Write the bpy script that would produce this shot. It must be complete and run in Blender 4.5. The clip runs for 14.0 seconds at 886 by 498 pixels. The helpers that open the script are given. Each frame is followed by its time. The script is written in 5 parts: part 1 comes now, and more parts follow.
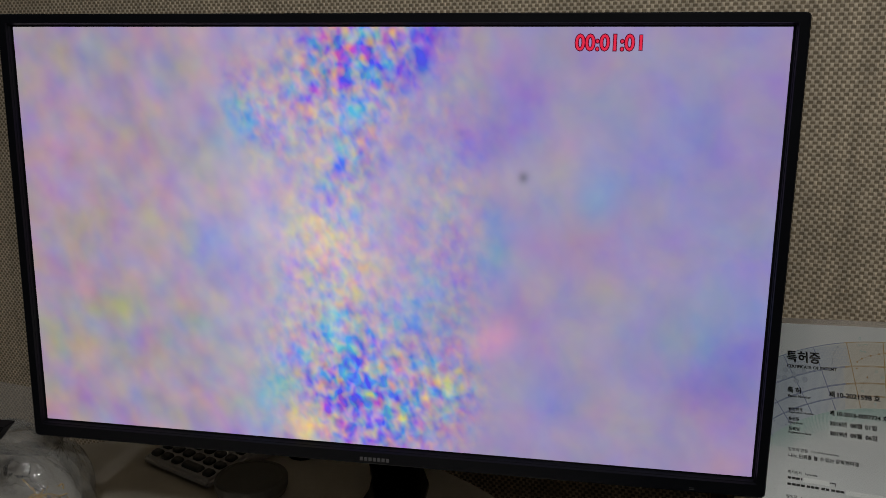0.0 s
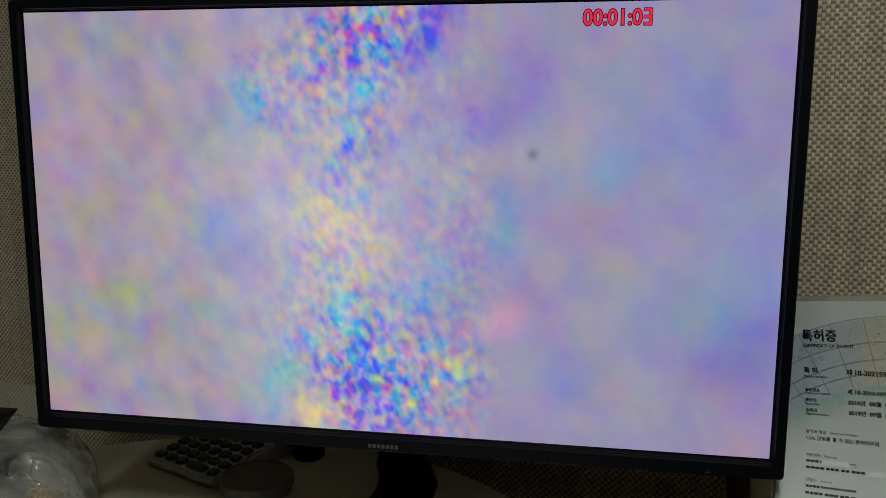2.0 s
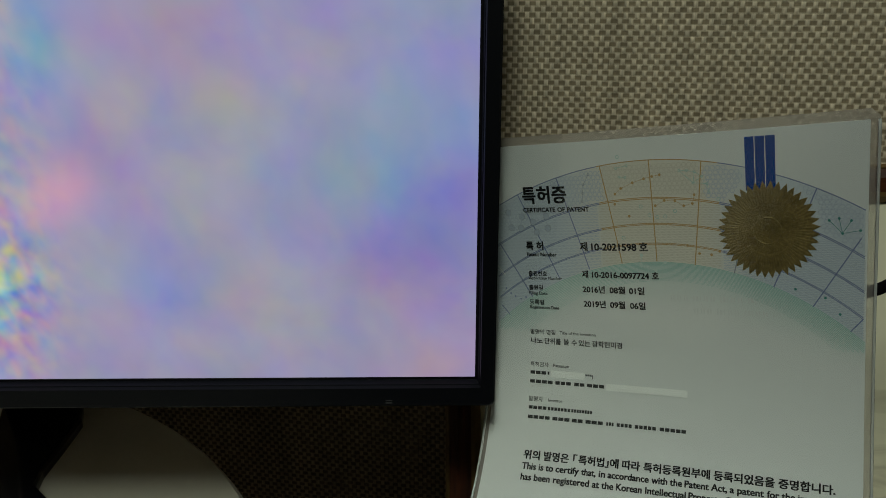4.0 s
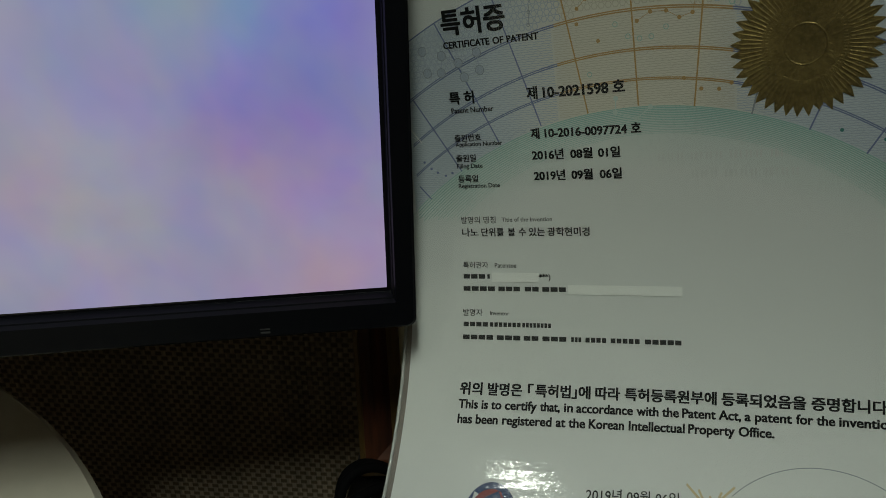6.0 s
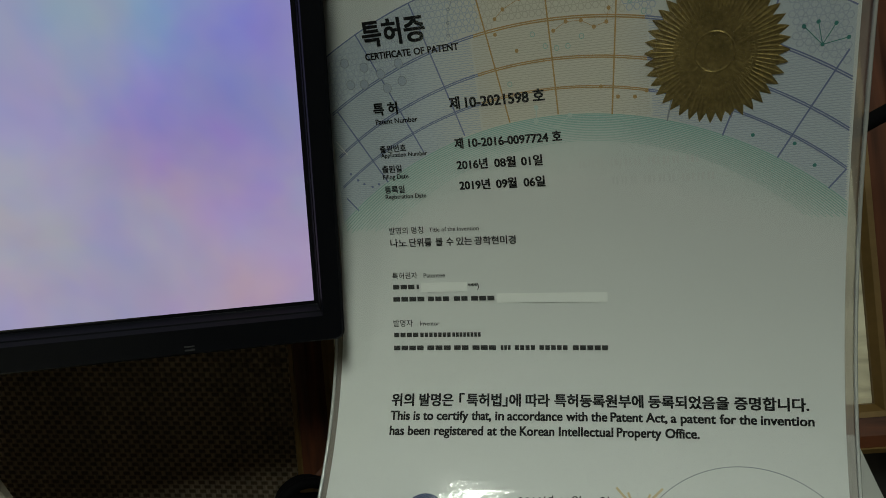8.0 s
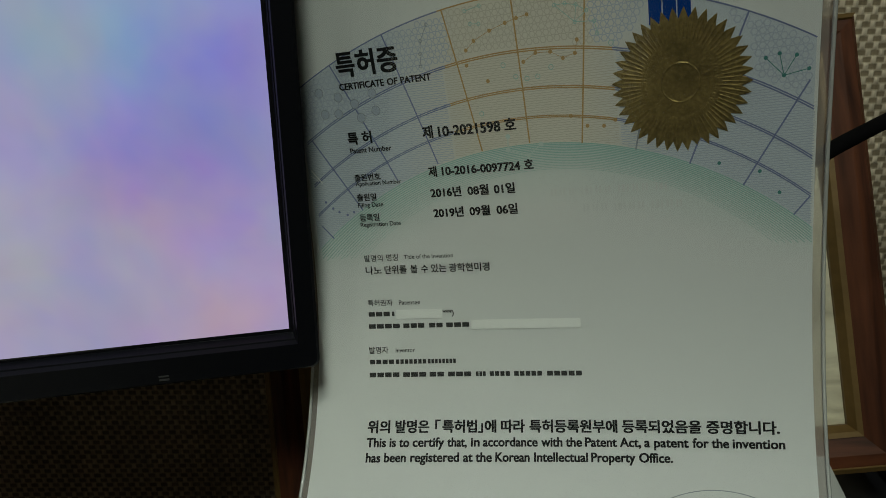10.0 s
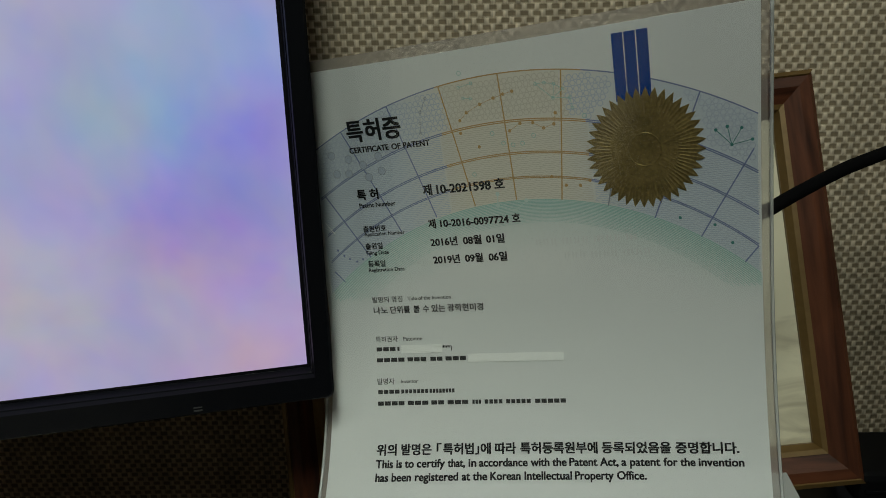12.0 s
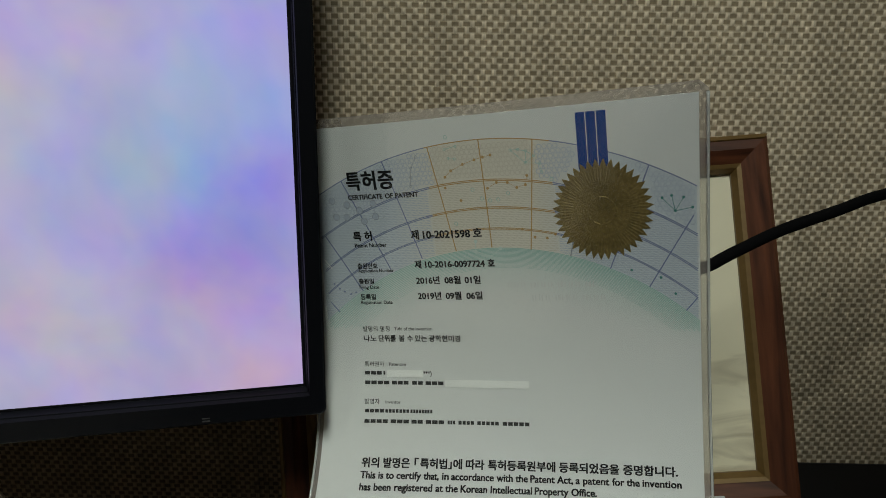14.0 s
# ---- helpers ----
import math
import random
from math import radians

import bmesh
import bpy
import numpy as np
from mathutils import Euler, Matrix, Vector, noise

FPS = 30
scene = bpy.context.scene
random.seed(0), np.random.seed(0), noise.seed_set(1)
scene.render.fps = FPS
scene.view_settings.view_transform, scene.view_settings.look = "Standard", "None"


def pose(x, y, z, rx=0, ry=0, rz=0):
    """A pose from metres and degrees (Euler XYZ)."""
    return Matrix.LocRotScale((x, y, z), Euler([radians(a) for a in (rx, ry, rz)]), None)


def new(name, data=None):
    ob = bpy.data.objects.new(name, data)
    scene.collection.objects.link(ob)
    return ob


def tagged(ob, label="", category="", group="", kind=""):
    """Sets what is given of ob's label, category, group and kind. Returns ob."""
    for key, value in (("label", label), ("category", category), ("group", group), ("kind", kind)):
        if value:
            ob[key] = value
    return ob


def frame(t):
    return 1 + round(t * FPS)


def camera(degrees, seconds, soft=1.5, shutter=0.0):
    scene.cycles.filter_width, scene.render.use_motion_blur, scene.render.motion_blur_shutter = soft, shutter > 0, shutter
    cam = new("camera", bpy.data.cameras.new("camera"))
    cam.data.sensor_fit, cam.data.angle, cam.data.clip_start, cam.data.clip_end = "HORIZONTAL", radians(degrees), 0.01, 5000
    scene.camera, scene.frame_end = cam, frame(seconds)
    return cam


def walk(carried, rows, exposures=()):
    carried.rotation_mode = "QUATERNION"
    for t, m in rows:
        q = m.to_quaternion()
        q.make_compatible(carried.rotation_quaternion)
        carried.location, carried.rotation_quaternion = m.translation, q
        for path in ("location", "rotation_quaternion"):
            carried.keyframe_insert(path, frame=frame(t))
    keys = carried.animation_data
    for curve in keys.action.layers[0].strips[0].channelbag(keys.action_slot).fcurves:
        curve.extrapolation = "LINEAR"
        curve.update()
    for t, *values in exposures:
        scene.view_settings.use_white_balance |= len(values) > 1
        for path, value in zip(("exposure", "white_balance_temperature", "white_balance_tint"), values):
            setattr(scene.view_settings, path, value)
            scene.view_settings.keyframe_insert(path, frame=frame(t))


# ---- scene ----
cam = camera(57.71, 14.0, soft=0.9)
# seconds, eye, then yaw to the left, pitch up and lean to the left in degrees
PATH = [
    (0, 0.1789, -0.7077, 1.2249, 9.184, -11.268, 0.693),
    (0.5, 0.1821, -0.7241, 1.2085, 9.401, -9.858, 1.298),
    (1, 0.1783, -0.7416, 1.1859, 9.065, -9.232, 1.387),
    (1.5, 0.1806, -0.7237, 1.1772, 9.232, -8.680, 1.078),
    (2, 0.1747, -0.7112, 1.1716, 9.447, -8.563, 0.332),
    (2.5, 0.1775, -0.6806, 1.1706, 9.289, -8.620, -0.341),
    (2.7, 0.1812, -0.6663, 1.1523, 8.823, -8.038, -0.587),
    (3, 0.1738, -0.6535, 1.1689, 6.861, -10.257, -0.780),
    (3.4, 0.2421, -0.6160, 1.1732, 2.952, -12.811, -0.437),
    (3.5, 0.2593, -0.5874, 1.1562, 1.976, -13.340, -0.338),
    (3.6, 0.2817, -0.5548, 1.1419, 1.646, -14.538, -0.301),
    (4, 0.3211, -0.4432, 1.1051, -1.032, -17.381, 0.144),
    (4.2, 0.3210, -0.3991, 1.0880, -2.081, -19.185, 0.318),
    (6.3, 0.3359, -0.3114, 1.0341, -8.288, -23.048, -0.851),
    (6.5, 0.3391, -0.3130, 1.0336, -8.704, -22.345, -0.920),
    (7, 0.3413, -0.3114, 1.0317, -9.766, -22.718, -1.034),
    (7.5, 0.3413, -0.3129, 1.0313, -10.383, -22.200, -0.958),
    (8, 0.3428, -0.3132, 1.0344, -11.216, -22.314, -0.723),
    (8.2, 0.3413, -0.3133, 1.0334, -11.958, -21.725, -0.665),
    (10.5, 0.3470, -0.3183, 1.0430, -12.513, -20.826, -0.676),
    (10.7, 0.3467, -0.3212, 1.0469, -12.077, -20.905, -1.025),
    (11, 0.3461, -0.3259, 1.0496, -12.050, -20.259, -1.245),
    (11.5, 0.3434, -0.3379, 1.0604, -12.200, -19.961, -1.440),
    (12, 0.3394, -0.3551, 1.0661, -12.385, -19.526, -1.314),
    (12.5, 0.3392, -0.3654, 1.0686, -12.934, -18.991, -1.067),
    (13, 0.3386, -0.3781, 1.0748, -13.104, -18.278, -0.936),
    (13.5, 0.3345, -0.3958, 1.0949, -13.633, -17.935, -0.252),
    (14, 0.3366, -0.4030, 1.0973, -12.555, -18.530, 0.951),
]
walk(cam, [(t, Matrix.Translation((x, y, z)) @ pose(0, 0, 0, 0, 0, yaw) @ pose(0, 0, 0, 90 + pitch, 0, 0) @ pose(0, 0, 0, 0, 0, roll)) for t, x, y, z, yaw, pitch, roll in PATH],
     [(0, -0.2, 6500, 22), (0.5, -0.2, 6480, 14), (1.5, -0.18, 6450, 9), (3.0, -0.18, 6500, 6), (3.7, -0.26, 6600, 2), (4.0, -0.14, 6650, 0), (6.5, -0.26, 6700, 2), (7.0, -0.12, 6700, 2), (8.2, -0.05, 6700, 2),
      (10.5, 0.0, 6680, 2), (11.0, 0.02, 6700, 6), (11.5, 0.22, 6600, 8), (12.0, 0.14, 6600, 5), (12.5, 0.06, 6600, 5), (13.0, 0.06, 6540, 9), (13.5, 0.24, 6580, 11), (14.0, 0.30, 6560, 9)])

# ---- world, lamps ----
world = bpy.data.worlds.new("room_dark")
scene.world = world
world.use_nodes = True
world.node_tree.nodes["Background"].inputs[0].default_value = (0.5, 0.53, 0.5, 1)
world.node_tree.nodes["Background"].inputs[1].default_value = 0.004
TABLE = 0.75          # height of the round table's top
WALL_YAW = -13.0      # turn of the papered wall against the monitor


# ---- materials ----
def mat(name, colour=(0.5, 0.5, 0.5), rough=0.5, metal=0.0, **more):
    m = bpy.data.materials.new(name)
    m.use_nodes = True
    b = m.node_tree.nodes["Principled BSDF"]
    b.inputs["Base Color"].default_value = (*colour, 1)
    b.inputs["Roughness"].default_value = rough
    b.inputs["Metallic"].default_value = metal
    for k, v in more.items():
        b.inputs[k.replace("_", " ")].default_value = v
    return m


def nodes(m):
    t = m.node_tree
    return t, t.nodes["Principled BSDF"]


def add(t, kind, links=(), **props):
    n = t.nodes.new(kind)
    for k, v in props.items():
        setattr(n, k, v)
    for sock, val in links:
        if isinstance(val, bpy.types.NodeSocket):
            t.links.new(val, n.inputs[sock])
        else:
            n.inputs[sock].default_value = val
    return n


def maths(t, op, a, b=0.0, c=None):
    n = add(t, "ShaderNodeMath", [(0, a), (1, b)], operation=op)
    if c is not None:
        (t.links.new(c, n.inputs[2]) if isinstance(c, bpy.types.NodeSocket) else setattr(n.inputs[2], "default_value", c))
    return n.outputs[0]


def mix(t, fac, a, b, how="MIX"):
    n = add(t, "ShaderNodeMix", data_type="RGBA", blend_type=how)
    for i, v in ((0, fac), (6, a), (7, b)):
        if isinstance(v, bpy.types.NodeSocket):
            t.links.new(v, n.inputs[i])
        else:
            n.inputs[i].default_value = v if i == 0 else (*v, 1)
    return n.outputs[2]


def grainy(m, scale=60, amount=0.15, bump=0.1, big=4.0, coords="Object", stretch=(1, 1, 1), distance=0.001, spread=0.12):
    """Two scales of uneven tone and a fine relief over a plain colour."""
    t, b = nodes(m)
    col = tuple(b.inputs["Base Color"].default_value)[:3]
    co = add(t, "ShaderNodeTexCoord").outputs[coords]
    mp = add(t, "ShaderNodeMapping", [("Vector", co), ("Scale", stretch)]).outputs[0]
    n1 = add(t, "ShaderNodeTexNoise", [("Vector", mp), ("Scale", scale), ("Detail", 6.0)]).outputs[0]
    n2 = add(t, "ShaderNodeTexNoise", [("Vector", mp), ("Scale", big), ("Detail", 3.0)]).outputs[0]
    v = maths(t, "ADD", maths(t, "MULTIPLY", maths(t, "SUBTRACT", n1, 0.5), amount * 2), maths(t, "MULTIPLY", maths(t, "SUBTRACT", n2, 0.5), amount * 2))
    k = maths(t, "ADD", v, 1.0)
    hsv = add(t, "ShaderNodeHueSaturation", [("Value", k), ("Color", (*col, 1))]).outputs[0]
    t.links.new(hsv, b.inputs["Base Color"])
    r0 = b.inputs["Roughness"].default_value
    t.links.new(maths(t, "ADD", maths(t, "MULTIPLY", maths(t, "SUBTRACT", n2, 0.5), spread * 2), r0), b.inputs["Roughness"])
    bp = add(t, "ShaderNodeBump", [("Strength", bump), ("Distance", distance), ("Height", n1)]).outputs[0]
    t.links.new(bp, b.inputs["Normal"])
    return m


WEAVE = (0.0080, 0.0041)     # repeat of the wallpaper across and up


def weave_paper():
    """Vinyl wallpaper with a basket weave: dark weft blocks, between pale warp strands."""
    m = mat("woven_wallpaper", (0.4, 0.36, 0.28), 0.72)
    t, b = nodes(m)
    co = add(t, "ShaderNodeTexCoord").outputs["Object"]
    wob = add(t, "ShaderNodeTexNoise", [("Vector", add(t, "ShaderNodeMapping", [("Vector", co), ("Scale", (90, 1, 25))]).outputs[0]), ("Scale", 1.0), ("Detail", 2.0)]).outputs[1]
    shift = add(t, "ShaderNodeVectorMath", [(0, wob), (1, (0.5, 0.5, 0.5))], operation="SUBTRACT").outputs[0]
    shift = add(t, "ShaderNodeVectorMath", [(0, shift), (1, (0.0010, 0, 0.0004))], operation="MULTIPLY").outputs[0]
    p = add(t, "ShaderNodeVectorMath", [(0, co), (1, shift)], operation="ADD").outputs[0]
    xyz = add(t, "ShaderNodeSeparateXYZ", [(0, p)])
    across, up = maths(t, "DIVIDE", xyz.outputs[0], WEAVE[0]), maths(t, "DIVIDE", xyz.outputs[2], WEAVE[1])
    row = maths(t, "FLOOR", up)
    across = maths(t, "ADD", across, maths(t, "MULTIPLY", maths(t, "FLOORED_MODULO", row, 2.0), 0.5))
    column = maths(t, "FLOOR", across)
    fu = maths(t, "ABSOLUTE", maths(t, "SUBTRACT", maths(t, "FRACT", across), 0.5))
    fv = maths(t, "ABSOLUTE", maths(t, "SUBTRACT", maths(t, "FRACT", up), 0.5))
    def soft(x, lo, hi):
        return add(t, "ShaderNodeMapRange", [(0, x), (1, lo), (2, hi)], interpolation_type="SMOOTHSTEP").outputs[0]
    strand = soft(fu, 0.24, 0.37)
    between = soft(fv, 0.25, 0.40)
    each = add(t, "ShaderNodeTexWhiteNoise", [("Vector", add(t, "ShaderNodeCombineXYZ", [(0, column), (1, row)]).outputs[0])]).outputs[0]
    streak = add(t, "ShaderNodeTexNoise", [("Vector", add(t, "ShaderNodeMapping", [("Vector", co), ("Scale", (700, 1, 22))]).outputs[0]), ("Scale", 1.0), ("Detail", 4.0)]).outputs[0]
    thread = add(t, "ShaderNodeTexNoise", [("Vector", add(t, "ShaderNodeMapping", [("Vector", co), ("Scale", (60, 1, 0.6))]).outputs[0]), ("Scale", 1.0), ("Detail", 3.0)]).outputs[0]
    cloud = add(t, "ShaderNodeTexNoise", [("Vector", co), ("Scale", 5.0), ("Detail", 3.0)]).outputs[0]
    base = mix(t, between, (0.245, 0.190, 0.120), (0.460, 0.376, 0.268))
    base = mix(t, strand, base, (0.64, 0.540, 0.410))
    tone = maths(t, "ADD", maths(t, "MULTIPLY", streak, 0.5), maths(t, "ADD", maths(t, "MULTIPLY", thread, 0.55), maths(t, "MULTIPLY", cloud, 0.25)))
    tone = maths(t, "ADD", maths(t, "MULTIPLY", maths(t, "SUBTRACT", each, 0.5), 0.26), maths(t, "ADD", tone, 0.35))
    col = add(t, "ShaderNodeHueSaturation", [("Value", tone), ("Color", base)]).outputs[0]
    t.links.new(col, b.inputs["Base Color"])
    height = maths(t, "ADD", maths(t, "MAXIMUM", strand, maths(t, "MULTIPLY", between, 0.45)), maths(t, "MULTIPLY", streak, 0.5))
    t.links.new(add(t, "ShaderNodeBump", [("Strength", 0.55), ("Distance", 0.0008), ("Height", height)]).outputs[0], b.inputs["Normal"])
    return m


def wood(name, dark, light, along=2, rough=0.5):
    m = mat(name, dark, rough, Specular_IOR_Level=0.25)
    t, b = nodes(m)
    co = add(t, "ShaderNodeTexCoord").outputs["Object"]
    s = [34, 34, 34]
    s[along] = 3.5
    mp = add(t, "ShaderNodeMapping", [("Vector", co), ("Scale", tuple(s))]).outputs[0]
    n = add(t, "ShaderNodeTexNoise", [("Vector", mp), ("Scale", 1.6), ("Detail", 7.0), ("Distortion", 1.4)]).outputs[0]
    fine = add(t, "ShaderNodeTexNoise", [("Vector", mp), ("Scale", 9.0), ("Detail", 5.0)]).outputs[0]
    ramp = add(t, "ShaderNodeValToRGB", [(0, maths(t, "ADD", maths(t, "MULTIPLY", n, 0.8), maths(t, "MULTIPLY", fine, 0.25)))])
    ramp.color_ramp.elements[0].position, ramp.color_ramp.elements[0].color = 0.36, (*dark, 1)
    ramp.color_ramp.elements[1].position, ramp.color_ramp.elements[1].color = 0.66, (*light, 1)
    t.links.new(ramp.outputs[0], b.inputs["Base Color"])
    t.links.new(add(t, "ShaderNodeBump", [("Strength", 0.25), ("Distance", 0.0006), ("Height", fine)]).outputs[0], b.inputs["Normal"])
    return m


BAND = (0.26, 0.70)    # the grainy band, in parts of the panel's width


def screen_picture(name, grain):
    """The lit panel: a blurred microscope picture in pastel tones; with grain, its vivid band alone, soft at the sides."""
    m = bpy.data.materials.new(name)
    m.use_nodes = True
    t = m.node_tree
    t.nodes.clear()
    out = add(t, "ShaderNodeOutputMaterial")
    em = add(t, "ShaderNodeEmission", [("Strength", 1.03)])
    co = add(t, "ShaderNodeTexCoord").outputs["UV"]
    sep = add(t, "ShaderNodeSeparateXYZ", [(0, co)])
    u, v = sep.outputs[0], sep.outputs[1]
    if grain:
        side = maths(t, "ABSOLUTE", maths(t, "SUBTRACT", u, (BAND[0] + BAND[1]) / 2))
        half = (BAND[1] - BAND[0]) / 2
        cover = add(t, "ShaderNodeMapRange", [(0, side), (1, half), (2, half - 0.09)], interpolation_type="SMOOTHSTEP").outputs[0]
        clear = add(t, "ShaderNodeBsdfTransparent").outputs[0]
        t.links.new(add(t, "ShaderNodeMixShader", [(0, cover), (1, clear), (2, em.outputs[0])]).outputs[0], out.inputs[0])
    else:
        t.links.new(em.outputs[0], out.inputs[0])
    wide = add(t, "ShaderNodeCombineXYZ", [(0, maths(t, "MULTIPLY", u, 1.778)), (1, v)]).outputs[0]

    def spot(cu, cv, ru, rv, lean=0.0):
        """A soft bell of 1 at its middle."""
        du, dv = maths(t, "SUBTRACT", u, cu), maths(t, "SUBTRACT", v, cv)
        du = maths(t, "SUBTRACT", du, maths(t, "MULTIPLY", dv, lean))
        a = maths(t, "POWER", maths(t, "ABSOLUTE", maths(t, "MULTIPLY", du, 1 / ru)), 2.0)
        c = maths(t, "POWER", maths(t, "ABSOLUTE", maths(t, "MULTIPLY", dv, 1 / rv)), 2.0)
        return maths(t, "EXPONENT", maths(t, "MULTIPLY", maths(t, "ADD", a, c), -1.0))

    def colours(scale, detail, stretch=(1, 1, 1), turn=0.0, seed=0.0, swirl=0.0, weights=(1, 1, 1), flat=0.45, warm=0.0):
        mp = add(t, "ShaderNodeMapping", [("Vector", wide), ("Rotation", (0, 0, radians(turn)))]).outputs[0]
        mp = add(t, "ShaderNodeMapping", [("Vector", mp), ("Scale", stretch), ("Location", (seed, seed * 0.7, seed))]).outputs[0]
        n = add(t, "ShaderNodeTexNoise", [("Vector", mp), ("Scale", scale), ("Detail", detail), ("Roughness", 0.5), ("Distortion", swirl)]).outputs[1]
        d = add(t, "ShaderNodeVectorMath", [(0, n), (1, (0.5, 0.5, 0.5))], operation="SUBTRACT").outputs[0]
        c = add(t, "ShaderNodeSeparateXYZ", [(0, d)]).outputs
        d = add(t, "ShaderNodeCombineXYZ", [(0, c[0]), (1, maths(t, "ADD", maths(t, "MULTIPLY", c[0], 0.55), maths(t, "MULTIPLY", c[1], 0.65))), (2, maths(t, "SUBTRACT", maths(t, "MULTIPLY", c[2], 1 - 0.5 * warm), maths(t, "MULTIPLY", c[0], warm)))]).outputs[0]
        c = add(t, "ShaderNodeSeparateXYZ", [(0, d)]).outputs
        grey = maths(t, "MULTIPLY", maths(t, "ADD", c[0], maths(t, "ADD", c[1], c[2])), -flat / 3)
        d = add(t, "ShaderNodeVectorMath", [(0, d), (1, add(t, "ShaderNodeCombineXYZ", [(0, grey), (1, grey), (2, grey)]).outputs[0])], operation="ADD").outputs[0]
        return add(t, "ShaderNodeVectorMath", [(0, d), (1, weights)], operation="MULTIPLY").outputs[0]

    def times(vec, k):
        s = add(t, "ShaderNodeVectorMath", [(0, vec)], operation="SCALE")
        (t.links.new(k, s.inputs["Scale"]) if isinstance(k, bpy.types.NodeSocket) else setattr(s.inputs["Scale"], "default_value", k))
        return s.outputs[0]

    def plus(a, b):
        return add(t, "ShaderNodeVectorMath", [(0, a), (1, b)], operation="ADD").outputs[0]

    ramp = add(t, "ShaderNodeValToRGB", [(0, u)])
    e = ramp.color_ramp.elements
    e[0].position, e[0].color = 0.0, (0.375, 0.315, 0.385, 1)
    e[1].position, e[1].color = 1.0, (0.315, 0.275, 0.480, 1)
    for pos, c in ((0.22, (0.375, 0.330, 0.430, 1)), (0.36, (0.400, 0.370, 0.520, 1)), (0.5, (0.405, 0.355, 0.530, 1)), (0.66, (0.335, 0.295, 0.490, 1)), (0.8, (0.330, 0.300, 0.475, 1))):
        k = e.new(pos)
        k.color = c
    col = ramp.outputs[0]
    # soft clouds all over, leaning streaks on the side away from the band
    left = maths(t, "SUBTRACT", 1.0, add(t, "ShaderNodeMapRange", [(0, u), (1, 0.26), (2, 0.46)]).outputs[0])
    col = plus(col, times(colours(3.2, 2.0, seed=3.1, swirl=0.3, weights=(1.0, 0.85, 0.9)), 0.12))
    col = plus(col, times(colours(7.5, 3.5, (1.1, 0.9, 1), -30, seed=4.4, swirl=0.25), 0.29))
    col = plus(col, times(colours(15.0, 2.5, (1.1, 0.9, 1), -30, seed=7.7, swirl=0.2), 0.10))
    col = plus(col, times(colours(10.0, 1.6, (1.2, 0.9, 1), -30, seed=1.7, swirl=0.15, weights=(1.0, 0.9, 1.0)), maths(t, "MULTIPLY", left, 0.38)))
    col = plus(col, times(colours(19.0, 1.0, (1.2, 0.9, 1), -30, seed=6.1, swirl=0.1), maths(t, "MULTIPLY", left, 0.10)))
    # middling blobs about the band, then the band of vivid grain
    wide_band = maths(t, "MULTIPLY", spot(0.45, 0.5, 0.22, 2.0, 0.05), 0.42)
    col = plus(col, times(colours(15.0, 1.2, (1.3, 0.85, 1), -25, seed=2.6, swirl=0.2, weights=(1.0, 0.9, 0.75)), wide_band))
    top, low = spot(0.480, 0.96, 0.078, 0.17, 0.25), spot(0.478, 0.13, 0.092, 0.20, -0.1)
    stem = maths(t, "ADD", spot(0.474, 0.72, 0.035, 0.14, 0.2), spot(0.44, 0.48, 0.06, 0.16))
    side = maths(t, "ADD", spot(0.325, 0.83, 0.055, 0.09, -0.4), spot(0.60, 0.16, 0.055, 0.07))
    amp = maths(t, "ADD", maths(t, "ADD", maths(t, "MULTIPLY", top, 1.1), maths(t, "MULTIPLY", low, 1.1)), maths(t, "ADD", maths(t, "MULTIPLY", stem, 0.42), maths(t, "ADD", maths(t, "MULTIPLY", side, 0.45), maths(t, "MULTIPLY", maths(t, "ADD", spot(0.45, 0.5, 0.15, 1.5), maths(t, "MULTIPLY", spot(0.60, 0.42, 0.065, 0.40), 2.6)), 0.09))))
    if grain:
        col = plus(col, times(colours(21.0, 1.0, (1.2, 0.8, 1), -30, seed=8.9, swirl=0.25, weights=(1.15, 0.92, 0.9), warm=0.42), maths(t, "MULTIPLY", amp, 0.95)))
        col = plus(col, times(colours(40.0, 0.8, (1.15, 0.85, 1), -24, seed=5.3, swirl=0.2, weights=(1.2, 1.0, 0.9), warm=0.45), maths(t, "MULTIPLY", amp, 1.25)))
    for cu, cv, ru, rv, lean, rgb in SPOTS:
        rgbn = add(t, "ShaderNodeCombineXYZ", [(0, rgb[0]), (1, rgb[1]), (2, rgb[2])]).outputs[0]
        col = plus(col, times(rgbn, spot(cu, cv, ru, rv, lean)))
    low_end = add(t, "ShaderNodeVectorMath", [(0, col), (1, (0.085, 0.10, 0.23))], operation="MAXIMUM").outputs[0]
    low_end = add(t, "ShaderNodeVectorMath", [(0, low_end), (1, (0.95, 0.82, 0.90))], operation="MINIMUM").outputs[0]
    t.links.new(low_end, em.inputs[0])
    return m


